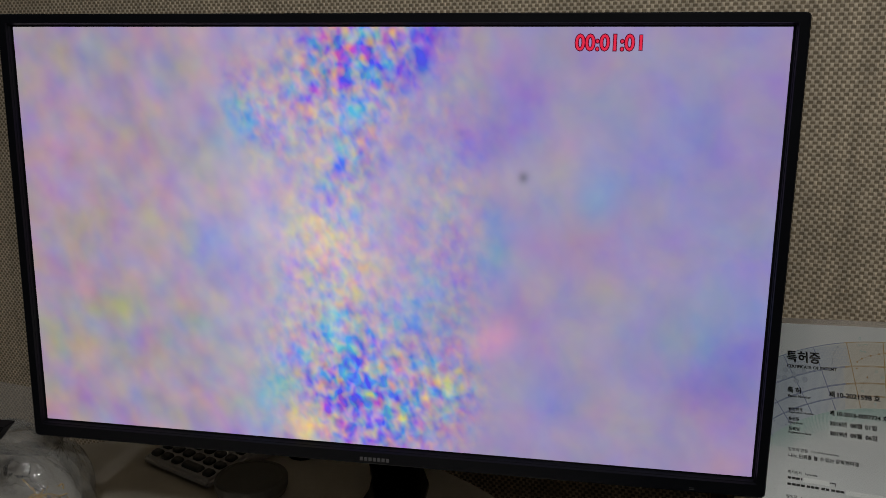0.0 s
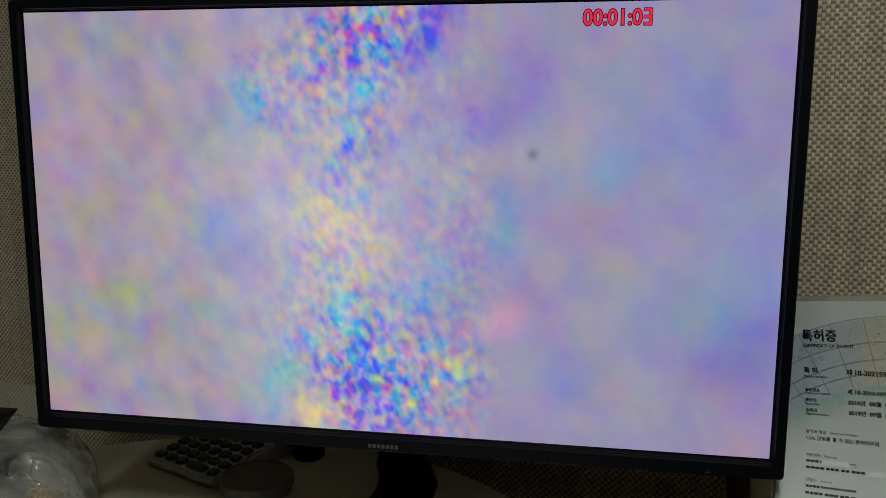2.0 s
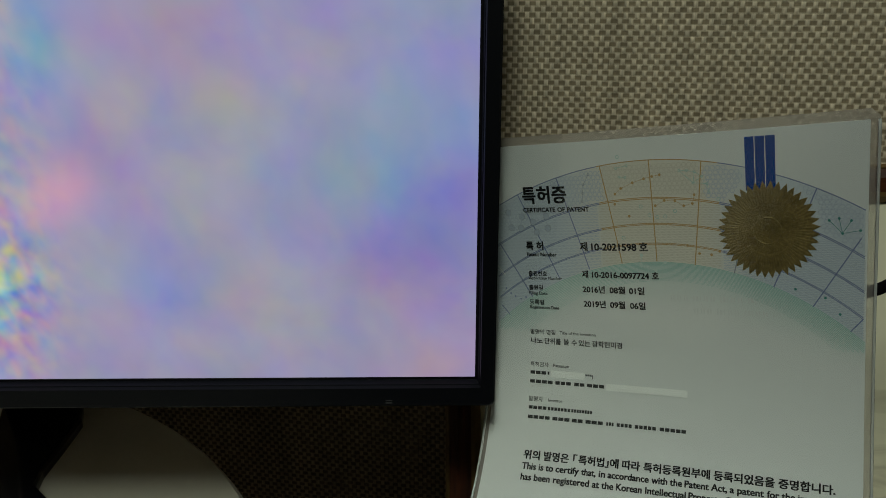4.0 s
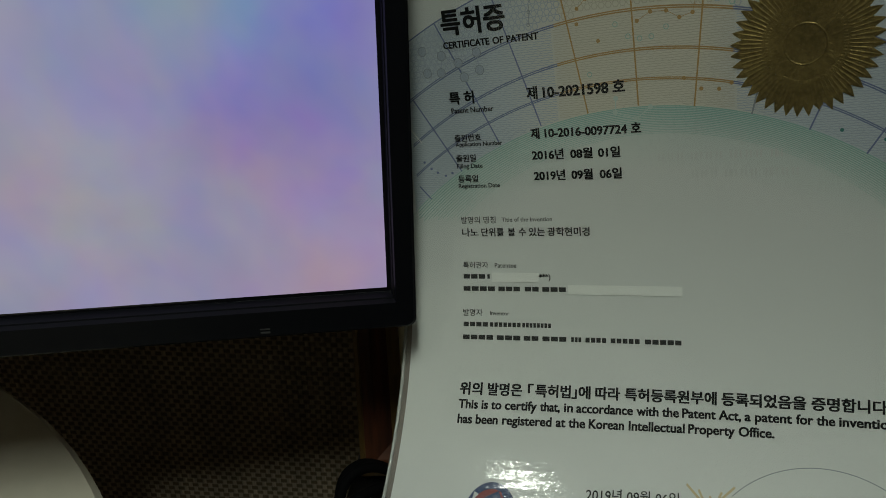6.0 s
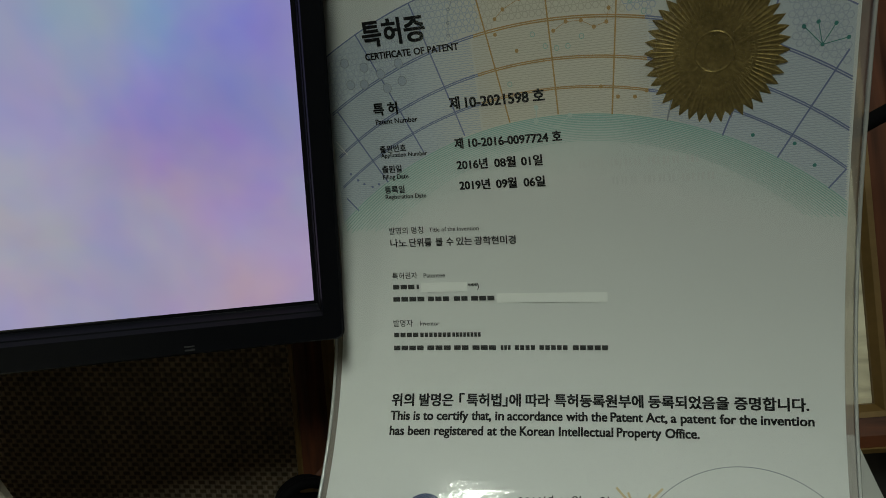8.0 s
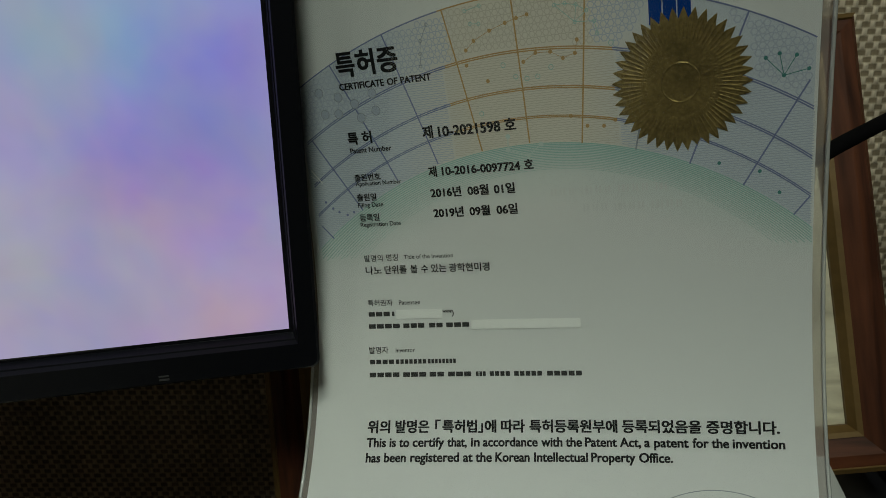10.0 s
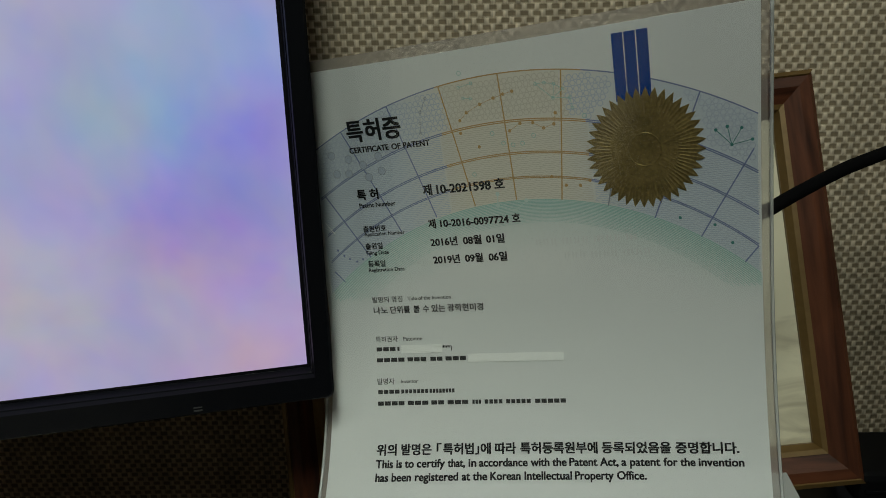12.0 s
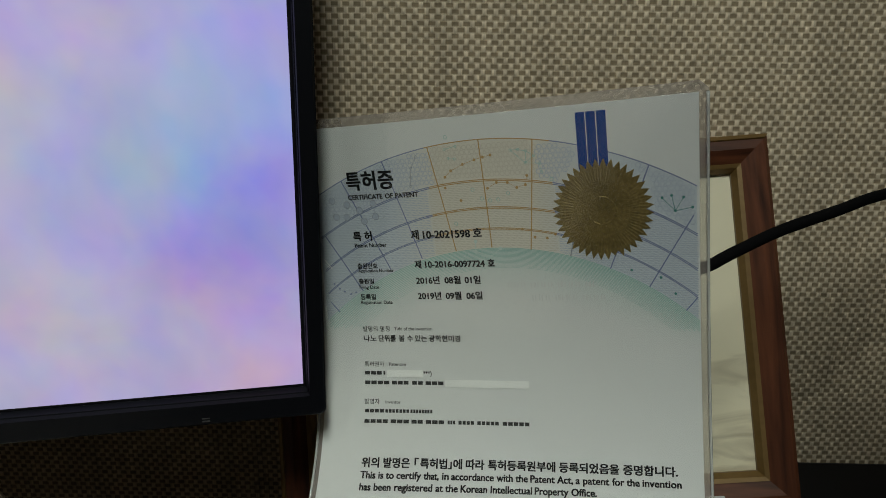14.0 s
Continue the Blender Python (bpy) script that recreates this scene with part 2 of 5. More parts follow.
# soft patches of the picture: place and size in parts of the panel, lean, added colour
SPOTS = [
    (0.694, 0.673, 0.0065, 0.013, 0.0, (-0.16, -0.14, -0.20)),
    (0.408, 0.040, 0.030, 0.050, 0.0, (0.42, 0.22, -0.22)),
    (0.659, 0.285, 0.030, 0.050, 0.3, (0.22, 0.02, 0.02)),
    (0.480, 0.930, 0.060, 0.090, 0.0, (-0.14, -0.10, 0.10)),
    (0.560, 0.930, 0.020, 0.060, 0.2, (-0.22, -0.18, 0.18)),
    (0.480, 0.820, 0.030, 0.040, 0.3, (-0.10, 0.18, 0.10)),
    (0.461, 0.720, 0.012, 0.060, 0.25, (-0.22, -0.10, 0.22)),
    (0.470, 0.170, 0.055, 0.110, 0.0, (-0.17, -0.10, 0.13)),
    (0.500, 0.080, 0.050, 0.060, 0.0, (-0.08, -0.04, 0.08)),
    (0.592, 0.150, 0.030, 0.030, 0.0, (-0.04, 0.16, 0.02)),
    (0.960, 0.230, 0.055, 0.110, 0.3, (-0.10, -0.07, 0.03)),
    (0.970, 0.020, 0.045, 0.050, 0.0, (0.07, 0.00, -0.05)),
    (0.790, 0.640, 0.035, 0.070, 0.0, (-0.12, 0.06, 0.06)),
    (0.640, 0.750, 0.060, 0.060, 0.2, (-0.07, -0.08, 0.05)),
    (0.700, 0.850, 0.030, 0.060, 0.0, (-0.06, -0.07, 0.06)),
    (0.320, 0.800, 0.030, 0.060, -0.2, (-0.20, 0.08, 0.10)),
    (0.620, 0.640, 0.045, 0.050, 0.0, (0.06, 0.07, -0.06)),
    (0.430, 0.500, 0.050, 0.060, 0.0, (0.20, 0.12, -0.12)),
    (0.500, 0.430, 0.050, 0.050, 0.0, (0.10, 0.07, -0.06)),
    (0.740, 0.720, 0.030, 0.080, 0.0, (0.07, 0.05, -0.06)),
    (0.890, 0.720, 0.060, 0.180, 0.0, (-0.06, -0.01, 0.05)),
    (0.850, 0.420, 0.070, 0.120, 0.3, (0.03, 0.03, 0.01)),
    (0.800, 0.180, 0.050, 0.120, -0.3, (0.05, 0.06, -0.05)),
    (0.740, 0.160, 0.035, 0.110, -0.4, (-0.04, -0.03, 0.05)),
    (0.660, 0.500, 0.020, 0.100, 0.0, (-0.12, 0.02, 0.06)),
    (0.560, 0.360, 0.050, 0.070, 0.0, (-0.14, 0.02, 0.08)),
    (0.440, 0.310, 0.020, 0.040, 0.3, (-0.16, 0.10, 0.12)),
    (0.260, 0.480, 0.050, 0.100, -0.3, (-0.08, 0.00, 0.08)),
    (0.120, 0.330, 0.030, 0.060, 0.0, (-0.02, 0.03, -0.12)),
    (0.060, 0.220, 0.040, 0.060, 0.0, (0.06, 0.06, -0.10)),
    (0.070, 0.700, 0.050, 0.120, 0.0, (0.10, -0.01, 0.02)),
    (0.200, 0.560, 0.060, 0.100, 0.0, (0.08, 0.03, -0.02)),
    (0.960, 0.430, 0.050, 0.120, 0.0, (-0.04, 0.01, 0.05)),
    (0.400, 0.520, 0.140, 0.260, 0.0, (0.085, 0.08, 0.085)),
    (0.895, 0.350, 0.055, 0.090, 0.0, (-0.085, 0.005, -0.01)),
    (0.360, 0.120, 0.040, 0.080, 0.2, (-0.12, 0.06, 0.02)),
]

M_WALL = weave_paper()
M_PLASTER = grainy(mat("wall_paint", (0.36, 0.33, 0.28), 0.8), 40, 0.06, 0.1)
M_CEIL = grainy(mat("ceiling_paint", (0.55, 0.55, 0.52), 0.9), 60, 0.04, 0.1)
M_FLOOR = grainy(mat("floor_vinyl", (0.09, 0.06, 0.04), 0.5), 30, 0.2, 0.1)
M_TABLE = grainy(mat("cream_laminate", (0.63, 0.585, 0.50), 0.42), 120, 0.05, 0.05, 6)
M_TABLE_EDGE = grainy(mat("edge_band", (0.34, 0.28, 0.2), 0.5), 80, 0.1, 0.05)
M_BLACK = grainy(mat("black_plastic", (0.0035, 0.004, 0.006), 0.46, Specular_IOR_Level=0.16), 900, 0.1, 0.12, 8, distance=0.0003)
M_BLACK_MATT = grainy(mat("black_matt_plastic", (0.005, 0.005, 0.006), 0.6, Specular_IOR_Level=0.15), 700, 0.15, 0.1, 8, distance=0.0003)
M_GLOSS = mat("black_gloss_plastic", (0.006, 0.006, 0.008), 0.12)
M_DESK = grainy(mat("black_desk_top", (0.012, 0.012, 0.014), 0.32), 200, 0.2, 0.05)
M_RUBBER = grainy(mat("black_cable_rubber", (0.0025, 0.0025, 0.003), 0.8, Specular_IOR_Level=0.06), 500, 0.2, 0.1)
M_SILVER = grainy(mat("silver_grey_plastic", (0.52, 0.51, 0.50), 0.4, 0.1), 300, 0.06, 0.05)
M_KEY = mat("dark_grey_key", (0.030, 0.029, 0.032), 0.35)
M_KEY_RED = mat("dark_red_key", (0.16, 0.018, 0.018), 0.35)
M_LOGO = mat("silver_print", (0.10, 0.10, 0.105), 0.4, 0.2)
M_MARK = mat("dim_print", (0.05, 0.05, 0.052), 0.5)
M_PICTURE = screen_picture("lit_panel", False)
M_BAND = screen_picture("lit_band", True)


def glow(name, colour, strength=1.0):
    m = bpy.data.materials.new(name)
    m.use_nodes = True
    t = m.node_tree
    t.nodes.clear()
    o = add(t, "ShaderNodeOutputMaterial")
    t.links.new(add(t, "ShaderNodeEmission", [(0, (*colour, 1)), (1, strength)]).outputs[0], o.inputs[0])
    return m


M_RED = glow("red_digit", (0.82, 0.03, 0.07))
M_RED_RIM = glow("dark_red_rim", (0.13, 0.004, 0.02))
M_LAMP = glow("lamp_diffuser", (1.0, 0.98, 0.92), 4.0)


# ---- mesh helpers ----
def empty(name, m=None):
    e = new(name)
    if m is not None:
        e.matrix_world = m
    return e


def part(name, bm, material, parent=None, label="", smooth=False):
    """Links a bmesh as one mesh object under a thing or under a part."""
    me = bpy.data.meshes.new(name)
    bmesh.ops.recalc_face_normals(bm, faces=bm.faces[:]) if len(bm.faces) < 60000 else None
    bm.to_mesh(me)
    bm.free()
    for mm in material if isinstance(material, (list, tuple)) else [material]:
        me.materials.append(mm)
    if smooth:
        for p in me.polygons:
            p.use_smooth = True
    ob = new(name, me)
    if parent is not None:
        ob.parent = parent
    if label:
        tagged(ob, label)
    return ob


def box(x0, x1, y0, y1, z0, z1, bevel=0.0, seg=2, bm=None):
    bm = bm or bmesh.new()
    r = bmesh.ops.create_cube(bm, size=1.0)
    vs = r["verts"]
    for v in vs:
        v.co = Vector(((x0 + x1) / 2 + v.co.x * (x1 - x0), (y0 + y1) / 2 + v.co.y * (y1 - y0), (z0 + z1) / 2 + v.co.z * (z1 - z0)))
    if bevel:
        es = list({e for v in vs for e in v.link_edges})
        bmesh.ops.bevel(bm, geom=es, offset=bevel, segments=seg, profile=0.5, affect="EDGES")
    return bm


def lathe(profile, seg=48, bm=None, centre=(0, 0)):
    """A turned form: profile of (radius, height)."""
    bm = bm or bmesh.new()
    rings = []
    for r, z in profile:
        if r < 1e-6:
            rings.append([bm.verts.new((centre[0], centre[1], z))])
        else:
            rings.append([bm.verts.new((centre[0] + r * math.cos(2 * math.pi * k / seg), centre[1] + r * math.sin(2 * math.pi * k / seg), z)) for k in range(seg)])
    for a, b in zip(rings, rings[1:]):
        for k in range(seg):
            n = (k + 1) % seg
            if len(a) == 1 and len(b) == 1:
                continue
            if len(a) == 1:
                bm.faces.new((a[0], b[n], b[k]))
            elif len(b) == 1:
                bm.faces.new((a[k], a[n], b[0]))
            else:
                bm.faces.new((a[k], a[n], b[n], b[k]))
    return bm


def tube(points, radius, seg=12, bm=None):
    bm = bm or bmesh.new()
    pts = [Vector(p) for p in points]
    rings = []
    up = Vector((0.13, 0.21, 0.97))
    for i, p in enumerate(pts):
        d = (pts[min(i + 1, len(pts) - 1)] - pts[max(i - 1, 0)]).normalized()
        a = d.cross(up).normalized()
        b = d.cross(a)
        r = radius[i] if isinstance(radius, (list, tuple)) else radius
        rings.append([bm.verts.new(p + r * (a * math.cos(2 * math.pi * k / seg) + b * math.sin(2 * math.pi * k / seg))) for k in range(seg)])
    for a, b in zip(rings, rings[1:]):
        for k in range(seg):
            bm.faces.new((a[k], a[(k + 1) % seg], b[(k + 1) % seg], b[k]))
    bm.faces.new(rings[0][::-1])
    bm.faces.new(rings[-1])
    return bm


def outline(points, z0, z1, bm=None, bevel=0.0):
    """A flat plate with the given outline in x and y."""
    bm = bm or bmesh.new()
    a = [bm.verts.new((x, y, z0)) for x, y in points]
    f = bm.faces.new(a)
    r = bmesh.ops.extrude_face_region(bm, geom=[f])
    top = [g for g in r["geom"] if isinstance(g, bmesh.types.BMVert)]
    bmesh.ops.translate(bm, verts=top, vec=(0, 0, z1 - z0))
    if bevel:
        es = [e for e in bm.edges if all(abs(v.co.z - z1) < 1e-6 for v in e.verts)]
        bmesh.ops.bevel(bm, geom=es, offset=bevel, segments=2, profile=0.5, affect="EDGES")
    return bm


def lettering(body, bold=0.0):
    """The built-in font's outlines of a line of text as vertices and faces, starting at x = 0, with its width."""
    c = bpy.data.curves.new("line", "FONT")
    c.body, c.offset, c.resolution_u = body, bold, 3
    o = bpy.data.objects.new("line", c)
    scene.collection.objects.link(o)
    bpy.context.view_layer.update()
    me = o.evaluated_get(bpy.context.evaluated_depsgraph_get()).to_mesh()
    vs = [tuple(v.co) for v in me.vertices]
    fs = [tuple(p.vertices) for p in me.polygons]
    bpy.data.objects.remove(o)
    bpy.data.curves.remove(c)
    x0, x1 = min(v[0] for v in vs), max(v[0] for v in vs)
    return [(v[0] - x0, v[1]) for v in vs], fs, x1 - x0


# ---- the room ----
WALL = pose(0, 0, 0, 0, 0, WALL_YAW)
N_WALL = 0.263        # distance of the papered wall from the origin along its normal


def wall(name, m, x0, x1, y0, y1, z0, z1, material, label):
    ob = part(name, box(x0, x1, y0, y1, z0, z1), material)
    ob.matrix_world = m
    tagged(ob, label, "wall", kind="structure")
    return ob


def room():
    north = wall("wall_north", WALL, -2.6, 3.4, N_WALL, N_WALL + 0.12, 0, 2.45, M_WALL, "beige wall with basket-weave vinyl wallpaper")
    wallpaper_weave(north)
    wall("wall_west", WALL, -2.72, -2.6, -5.0, N_WALL + 0.12, 0, 2.45, M_PLASTER, "plain pale painted wall closing the room")
    wall("wall_east", WALL, 3.4, 3.52, -5.0, N_WALL + 0.12, 0, 2.45, M_PLASTER, "plain pale painted wall closing the room")
    wall("wall_south", WALL, -2.72, 3.52, -5.12, -5.0, 0, 2.45, M_PLASTER, "plain pale painted wall closing the room")
    f = part("floor", box(-2.72, 3.52, -5.12, N_WALL + 0.12, -0.1, 0), M_FLOOR)
    f.matrix_world = WALL
    tagged(f, "dark brown vinyl floor", "floor", kind="structure")
    c = part("ceiling", box(-2.72, 3.52, -5.12, N_WALL + 0.12, 2.45, 2.55), M_CEIL)
    c.matrix_world = WALL
    tagged(c, "plain white painted ceiling", "ceiling", kind="structure")


def wallpaper_weave(wall_ob):
    """The proud warp strands of the paper, a low pillow over each dark weft, where the wall is seen."""
    px, pz = WEAVE
    rnd = np.random.RandomState(4)
    rows, cols = np.meshgrid(np.arange(int(0.72 / pz), int(1.52 / pz)), np.arange(int(-0.85 / px), int(1.25 / px)), indexing="ij")
    rows, cols = rows.ravel(), cols.ravel()
    x = (cols - 0.5 * (rows % 2)) * px + rnd.normal(0, 0.00018, rows.size)
    z = (rows + 0.5) * pz + rnd.normal(0, 0.0001, rows.size)
    w, h, up = rnd.normal(0.0016, 0.00016, rows.size), rnd.normal(0.0023, 0.00015, rows.size), rnd.normal(0.0005, 0.00008, rows.size)
    y = np.full(rows.size, N_WALL)
    ring = ((-1, -1), (1, -1), (1, 1), (-1, 1))
    co = [np.stack((x + a * w, y + 0.0002, z + b * h), 1) for a, b in ring] + [np.stack((x + a * w * 0.5, y - up, z + b * h * 0.62), 1) for a, b in ring]
    co = np.stack(co, 1).reshape(-1, 3)
    quads = np.array(((4, 5, 6, 7), (0, 1, 5, 4), (1, 2, 6, 5), (2, 3, 7, 6), (3, 0, 4, 7)))
    faces = (np.arange(rows.size)[:, None, None] * 8 + quads[None]).reshape(-1, 4)
    me = bpy.data.meshes.new("raised_strands")
    me.from_pydata(co.tolist(), [], faces.tolist())
    me.materials.append(M_WALL)
    me.polygons.foreach_set("use_smooth", np.ones(len(me.polygons), dtype=bool))
    ob = new("raised_strands", me)
    ob.parent = wall_ob
    tagged(ob, "pale raised strands of the woven wallpaper", kind="stuff")


LAMP = (0.20, -1.12, 2.41)
LAMP_WATTS = 16.5
BULB = (-0.31, -0.98, 2.40)
BULB_WATTS = 1.6


def ceiling_lamp():
    e = empty("ceiling_light", pose(*LAMP))
    tagged(e, "white fluorescent ceiling light with two long tubes", "lamp")
    part("housing", box(-0.11, 0.11, -0.42, 0.42, 0.0, 0.04, 0.006), M_CEIL, e)
    for x in (-0.05, 0.05):
        part("tube", tube([(x, -0.38, -0.016), (x, 0.38, -0.016)], 0.013, 16), M_LAMP, e, "glowing white tube", smooth=True)
    tubes = bpy.data.lights.new("tube_light", "AREA")
    tubes.shape, tubes.size, tubes.size_y = "RECTANGLE", 0.15, 0.72
    tubes.energy, tubes.color = LAMP_WATTS, (0.93, 1.0, 0.91)
    lo = new("tube_light", tubes)
    lo.matrix_world = pose(LAMP[0], LAMP[1], LAMP[2] - 0.035)


def ceiling_glare_lamp():
    """A small round lamp, unseen, added so that it mirrors as glare in the certificate's film."""
    e = empty("glare_lamp", pose(*BULB))
    tagged(e, "small round unseen lamp placed for the glare in the film", "lamp")
    part("ring", lathe([(0.045, 0.05), (0.052, 0.05), (0.054, 0.004), (0.050, 0.0), (0.044, 0.004), (0.043, 0.03)], 40), M_CEIL, e, smooth=True)
    part("lens", lathe([(0, 0.014), (0.042, 0.014), (0.043, 0.02), (0, 0.02)], 40), M_LAMP, e, "glowing lens")
    bulb = bpy.data.lights.new("bulb_light", "AREA")
    bulb.shape, bulb.size, bulb.energy, bulb.color = "DISK", 0.08, BULB_WATTS, (0.95, 1.0, 0.94)
    lo = new("bulb_light", bulb)
    lo.matrix_world = pose(BULB[0], BULB[1], BULB[2] - 0.006)


room()
ceiling_lamp()
ceiling_glare_lamp()


# ---- round table ----
def round_table():
    cx, cy, r = -0.2, -0.15, 0.446
    e = empty("round_table", pose(cx, cy, 0))
    tagged(e, "round table with a cream laminate top, against the wall", "table")
    part("tabletop", lathe([(0, TABLE - 0.026), (r - 0.006, TABLE - 0.026), (r - 0.001, TABLE - 0.022), (r - 0.001, TABLE - 0.004), (r - 0.005, TABLE), (0, TABLE)], 128), M_TABLE, e, "cream laminate top", smooth=False)
    part("column", lathe([(0, 0.02), (0.04, 0.02), (0.04, TABLE - 0.026), (0, TABLE - 0.026)], 32), M_BLACK_MATT, e)
    part("base", lathe([(0, 0), (0.26, 0), (0.26, 0.01), (0.05, 0.03), (0, 0.03)], 48), M_BLACK_MATT, e)


round_table()


# ---- black side desk ----
DESK = 0.7215


def side_desk():
    e = empty("side_desk", WALL)
    tagged(e, "low black desk standing against the papered wall", "desk")
    x0, x1, y0, y1 = 0.30, 1.35, -0.42, N_WALL - 0.004
    part("top", box(x0, x1, y0, y1, DESK - 0.025, DESK, 0.003), M_DESK, e)
    for x in (x0 + 0.002, x1 - 0.02):
        part("side_panel", box(x, x + 0.018, y0 + 0.01, y1 - 0.002, 0, DESK - 0.026), M_DESK, e)


side_desk()

# ---- monitor ----
SW, SH, SZ = 0.6974, 0.3923, 0.885      # lit width, lit height, height of its lower edge
OX, OZ0, OZ1 = 0.3605, 0.868, 1.2885    # case: half width, lower and upper edge
SEGMENTS = []
PICTURE_BAND = []


def bezel_mesh():
    """Frame round the panel: flat front, a small step down to the glass, rounded outer corners."""
    bm = bmesh.new()
    y_front, y_glass, y_back = -0.0062, 0.0004, 0.022
    def ring(x0, x1, z0, z1, y, r):
        pts = []
        for cx, cz, a0 in ((x1 - r, z1 - r, 0), (x0 + r, z1 - r, 90), (x0 + r, z0 + r, 180), (x1 - r, z0 + r, 270)):
            for k in range(5):
                a = radians(a0 + 22.5 * k)
                pts.append(bm.verts.new((cx + r * math.cos(a), y, cz + r * math.sin(a))))
        return pts
    hw = SW / 2
    rings = [ring(-OX, OX, OZ0, OZ1, y_back, 0.004), ring(-OX, OX, OZ0, OZ1, y_front + 0.0012, 0.004),
             ring(-OX + 0.0012, OX - 0.0012, OZ0 + 0.0012, OZ1 - 0.0012, y_front, 0.0034),
             ring(-hw - 0.0032, hw + 0.0032, SZ - 0.0046, SZ + SH + 0.003, y_front, 0.0006),
             ring(-hw - 0.0026, hw + 0.0026, SZ - 0.0036, SZ + SH + 0.0024, y_front + 0.0022, 0.0005),
             ring(-hw - 0.0022, hw + 0.0022, SZ - 0.0030, SZ + SH + 0.002, y_front + 0.0024, 0.0005),
             ring(-hw - 0.0016, hw + 0.0016, SZ - 0.0018, SZ + SH + 0.0014, y_glass, 0.0004)]
    for a, b in zip(rings, rings[1:]):
        for k in range(len(a)):
            n = (k + 1) % len(a)
            bm.faces.new((a[k], a[n], b[n], b[k]))
    return bm


def monitor():
    e = empty("monitor", pose(0, 0.07, TABLE))
    tagged(e, "large black widescreen monitor showing a colourful blurred picture", "monitor")
    inv = e.matrix_world.inverted()
    def p(name, bm, m, parent=e, label="", smooth=False):
        bm.transform(inv)
        return part(name, bm, m, parent, label, smooth)
    p("bezel", bezel_mesh(), M_BLACK, label="slim matt black frame")
    # panel with its dark rim
    bm = bmesh.new()
    hw = SW / 2
    uvl = bm.loops.layers.uv.new("UVMap")
    q = [bm.verts.new(c) for c in ((-hw, 0, SZ), (hw, 0, SZ), (hw, 0, SZ + SH), (-hw, 0, SZ + SH))]
    f = bm.faces.new(q)
    for lp, w in zip(f.loops, ((0, 0), (1, 0), (1, 1), (0, 1))):
        lp[uvl].uv = w
    panel = p("screen", bm, M_PICTURE, label="lit panel with pastel lilac picture")
    bm = bmesh.new()
    uvl = bm.loops.layers.uv.new("UVMap")
    xs = (-hw + BAND[0] * SW, -hw + BAND[1] * SW)
    f = bm.faces.new([bm.verts.new(c) for c in ((xs[0], -0.0002, SZ), (xs[1], -0.0002, SZ), (xs[1], -0.0002, SZ + SH), (xs[0], -0.0002, SZ + SH))])
    for lp, w in zip(f.loops, ((BAND[0], 0), (BAND[1], 0), (BAND[1], 1), (BAND[0], 1))):
        lp[uvl].uv = w
    PICTURE_BAND.append(p("picture_band", bm, M_BAND, panel, "vivid grainy band drifting across the picture"))
    p("panel_rim", box(-hw - 0.002, hw + 0.002, 0.0006, 0.004, SZ - 0.0025, SZ + SH + 0.0018), M_GLOSS)
    # rear shell, bulging to the middle
    bm = bmesh.new()
    rings = []
    for y, sx, z0, z1 in ((0.0215, OX - 0.001, OZ0 + 0.001, OZ1 - 0.001), (0.030, OX - 0.004, OZ0 + 0.003, OZ1 - 0.004), (0.040, OX - 0.05, OZ0 + 0.03, OZ1 - 0.06), (0.058, 0.24, OZ0 + 0.06, OZ1 - 0.14), (0.062, 0.2, OZ0 + 0.08, OZ1 - 0.17)):
        rings.append([bm.verts.new(c) for c in ((-sx, y, z0), (sx, y, z0), (sx, y, z1), (-sx, y, z1))])
    for a, b in zip(rings, rings[1:]):
        for k in range(4):
            bm.faces.new((a[k], a[(k + 1) % 4], b[(k + 1) % 4], b[k]))
    bm.faces.new(rings[-1])
    p("rear_shell", bm, M_BLACK_MATT)
    # slanted neck behind the panel and a flat foot with a tail and two legs
    bm = bmesh.new()
    rows = []
    for y, z, w in ((0.058, 1.02, 0.040), (0.085, 1.0, 0.038), (0.150, 0.93, 0.034), (0.200, 0.86, 0.030), (0.218, 0.80, 0.028), (0.220, 0.757, 0.030)):
        x = -0.03 * (1.02 - z) / 0.26
        rows.append([bm.verts.new(c) for c in ((x - w, y - 0.012, z), (x + w, y - 0.012, z), (x + w, y + 0.012, z), (x - w, y + 0.012, z))])
    for a, b in zip(rows, rows[1:]):
        for k in range(4):
            bm.faces.new((a[k], a[(k + 1) % 4], b[(k + 1) % 4], b[k]))
    bm.faces.new(rows[0][::-1])
    bm.faces.new(rows[-1])
    p("neck", bm, M_GLOSS, label="glossy black slanted neck")
    foot = [(-0.066, 0.238), (-0.058, 0.203), (-0.050, 0.181), (-0.0455, 0.150), (-0.047, 0.120), (-0.054, 0.096), (-0.070, 0.075), (-0.097, 0.062), (-0.16, 0.036), (-0.222, 0.000), (-0.226, -0.012),
            (-0.160, 0.020), (-0.100, 0.047), (-0.052, 0.062), (-0.012, 0.067), (0.020, 0.058), (0.062, 0.034), (0.132, -0.012), (0.138, -0.002), (0.078, 0.044), (0.044, 0.064), (0.028, 0.080), (0.024, 0.100), (0.0235, 0.140), (0.022, 0.178), (0.012, 0.205), (0.000, 0.238)]
    p("foot", outline(foot, TABLE + 0.0005, TABLE + 0.0085, bevel=0.002), M_GLOSS, label="glossy black flat foot with two legs")
    # maker's mark as plain bars, and the power mark
    for k in range(7):
        x = -0.0135 + k * 0.0043
        p("badge_bar", box(x, x + 0.0030, -0.0064, -0.0061, 0.8714, 0.8751), M_LOGO, label="small silver badge bar")
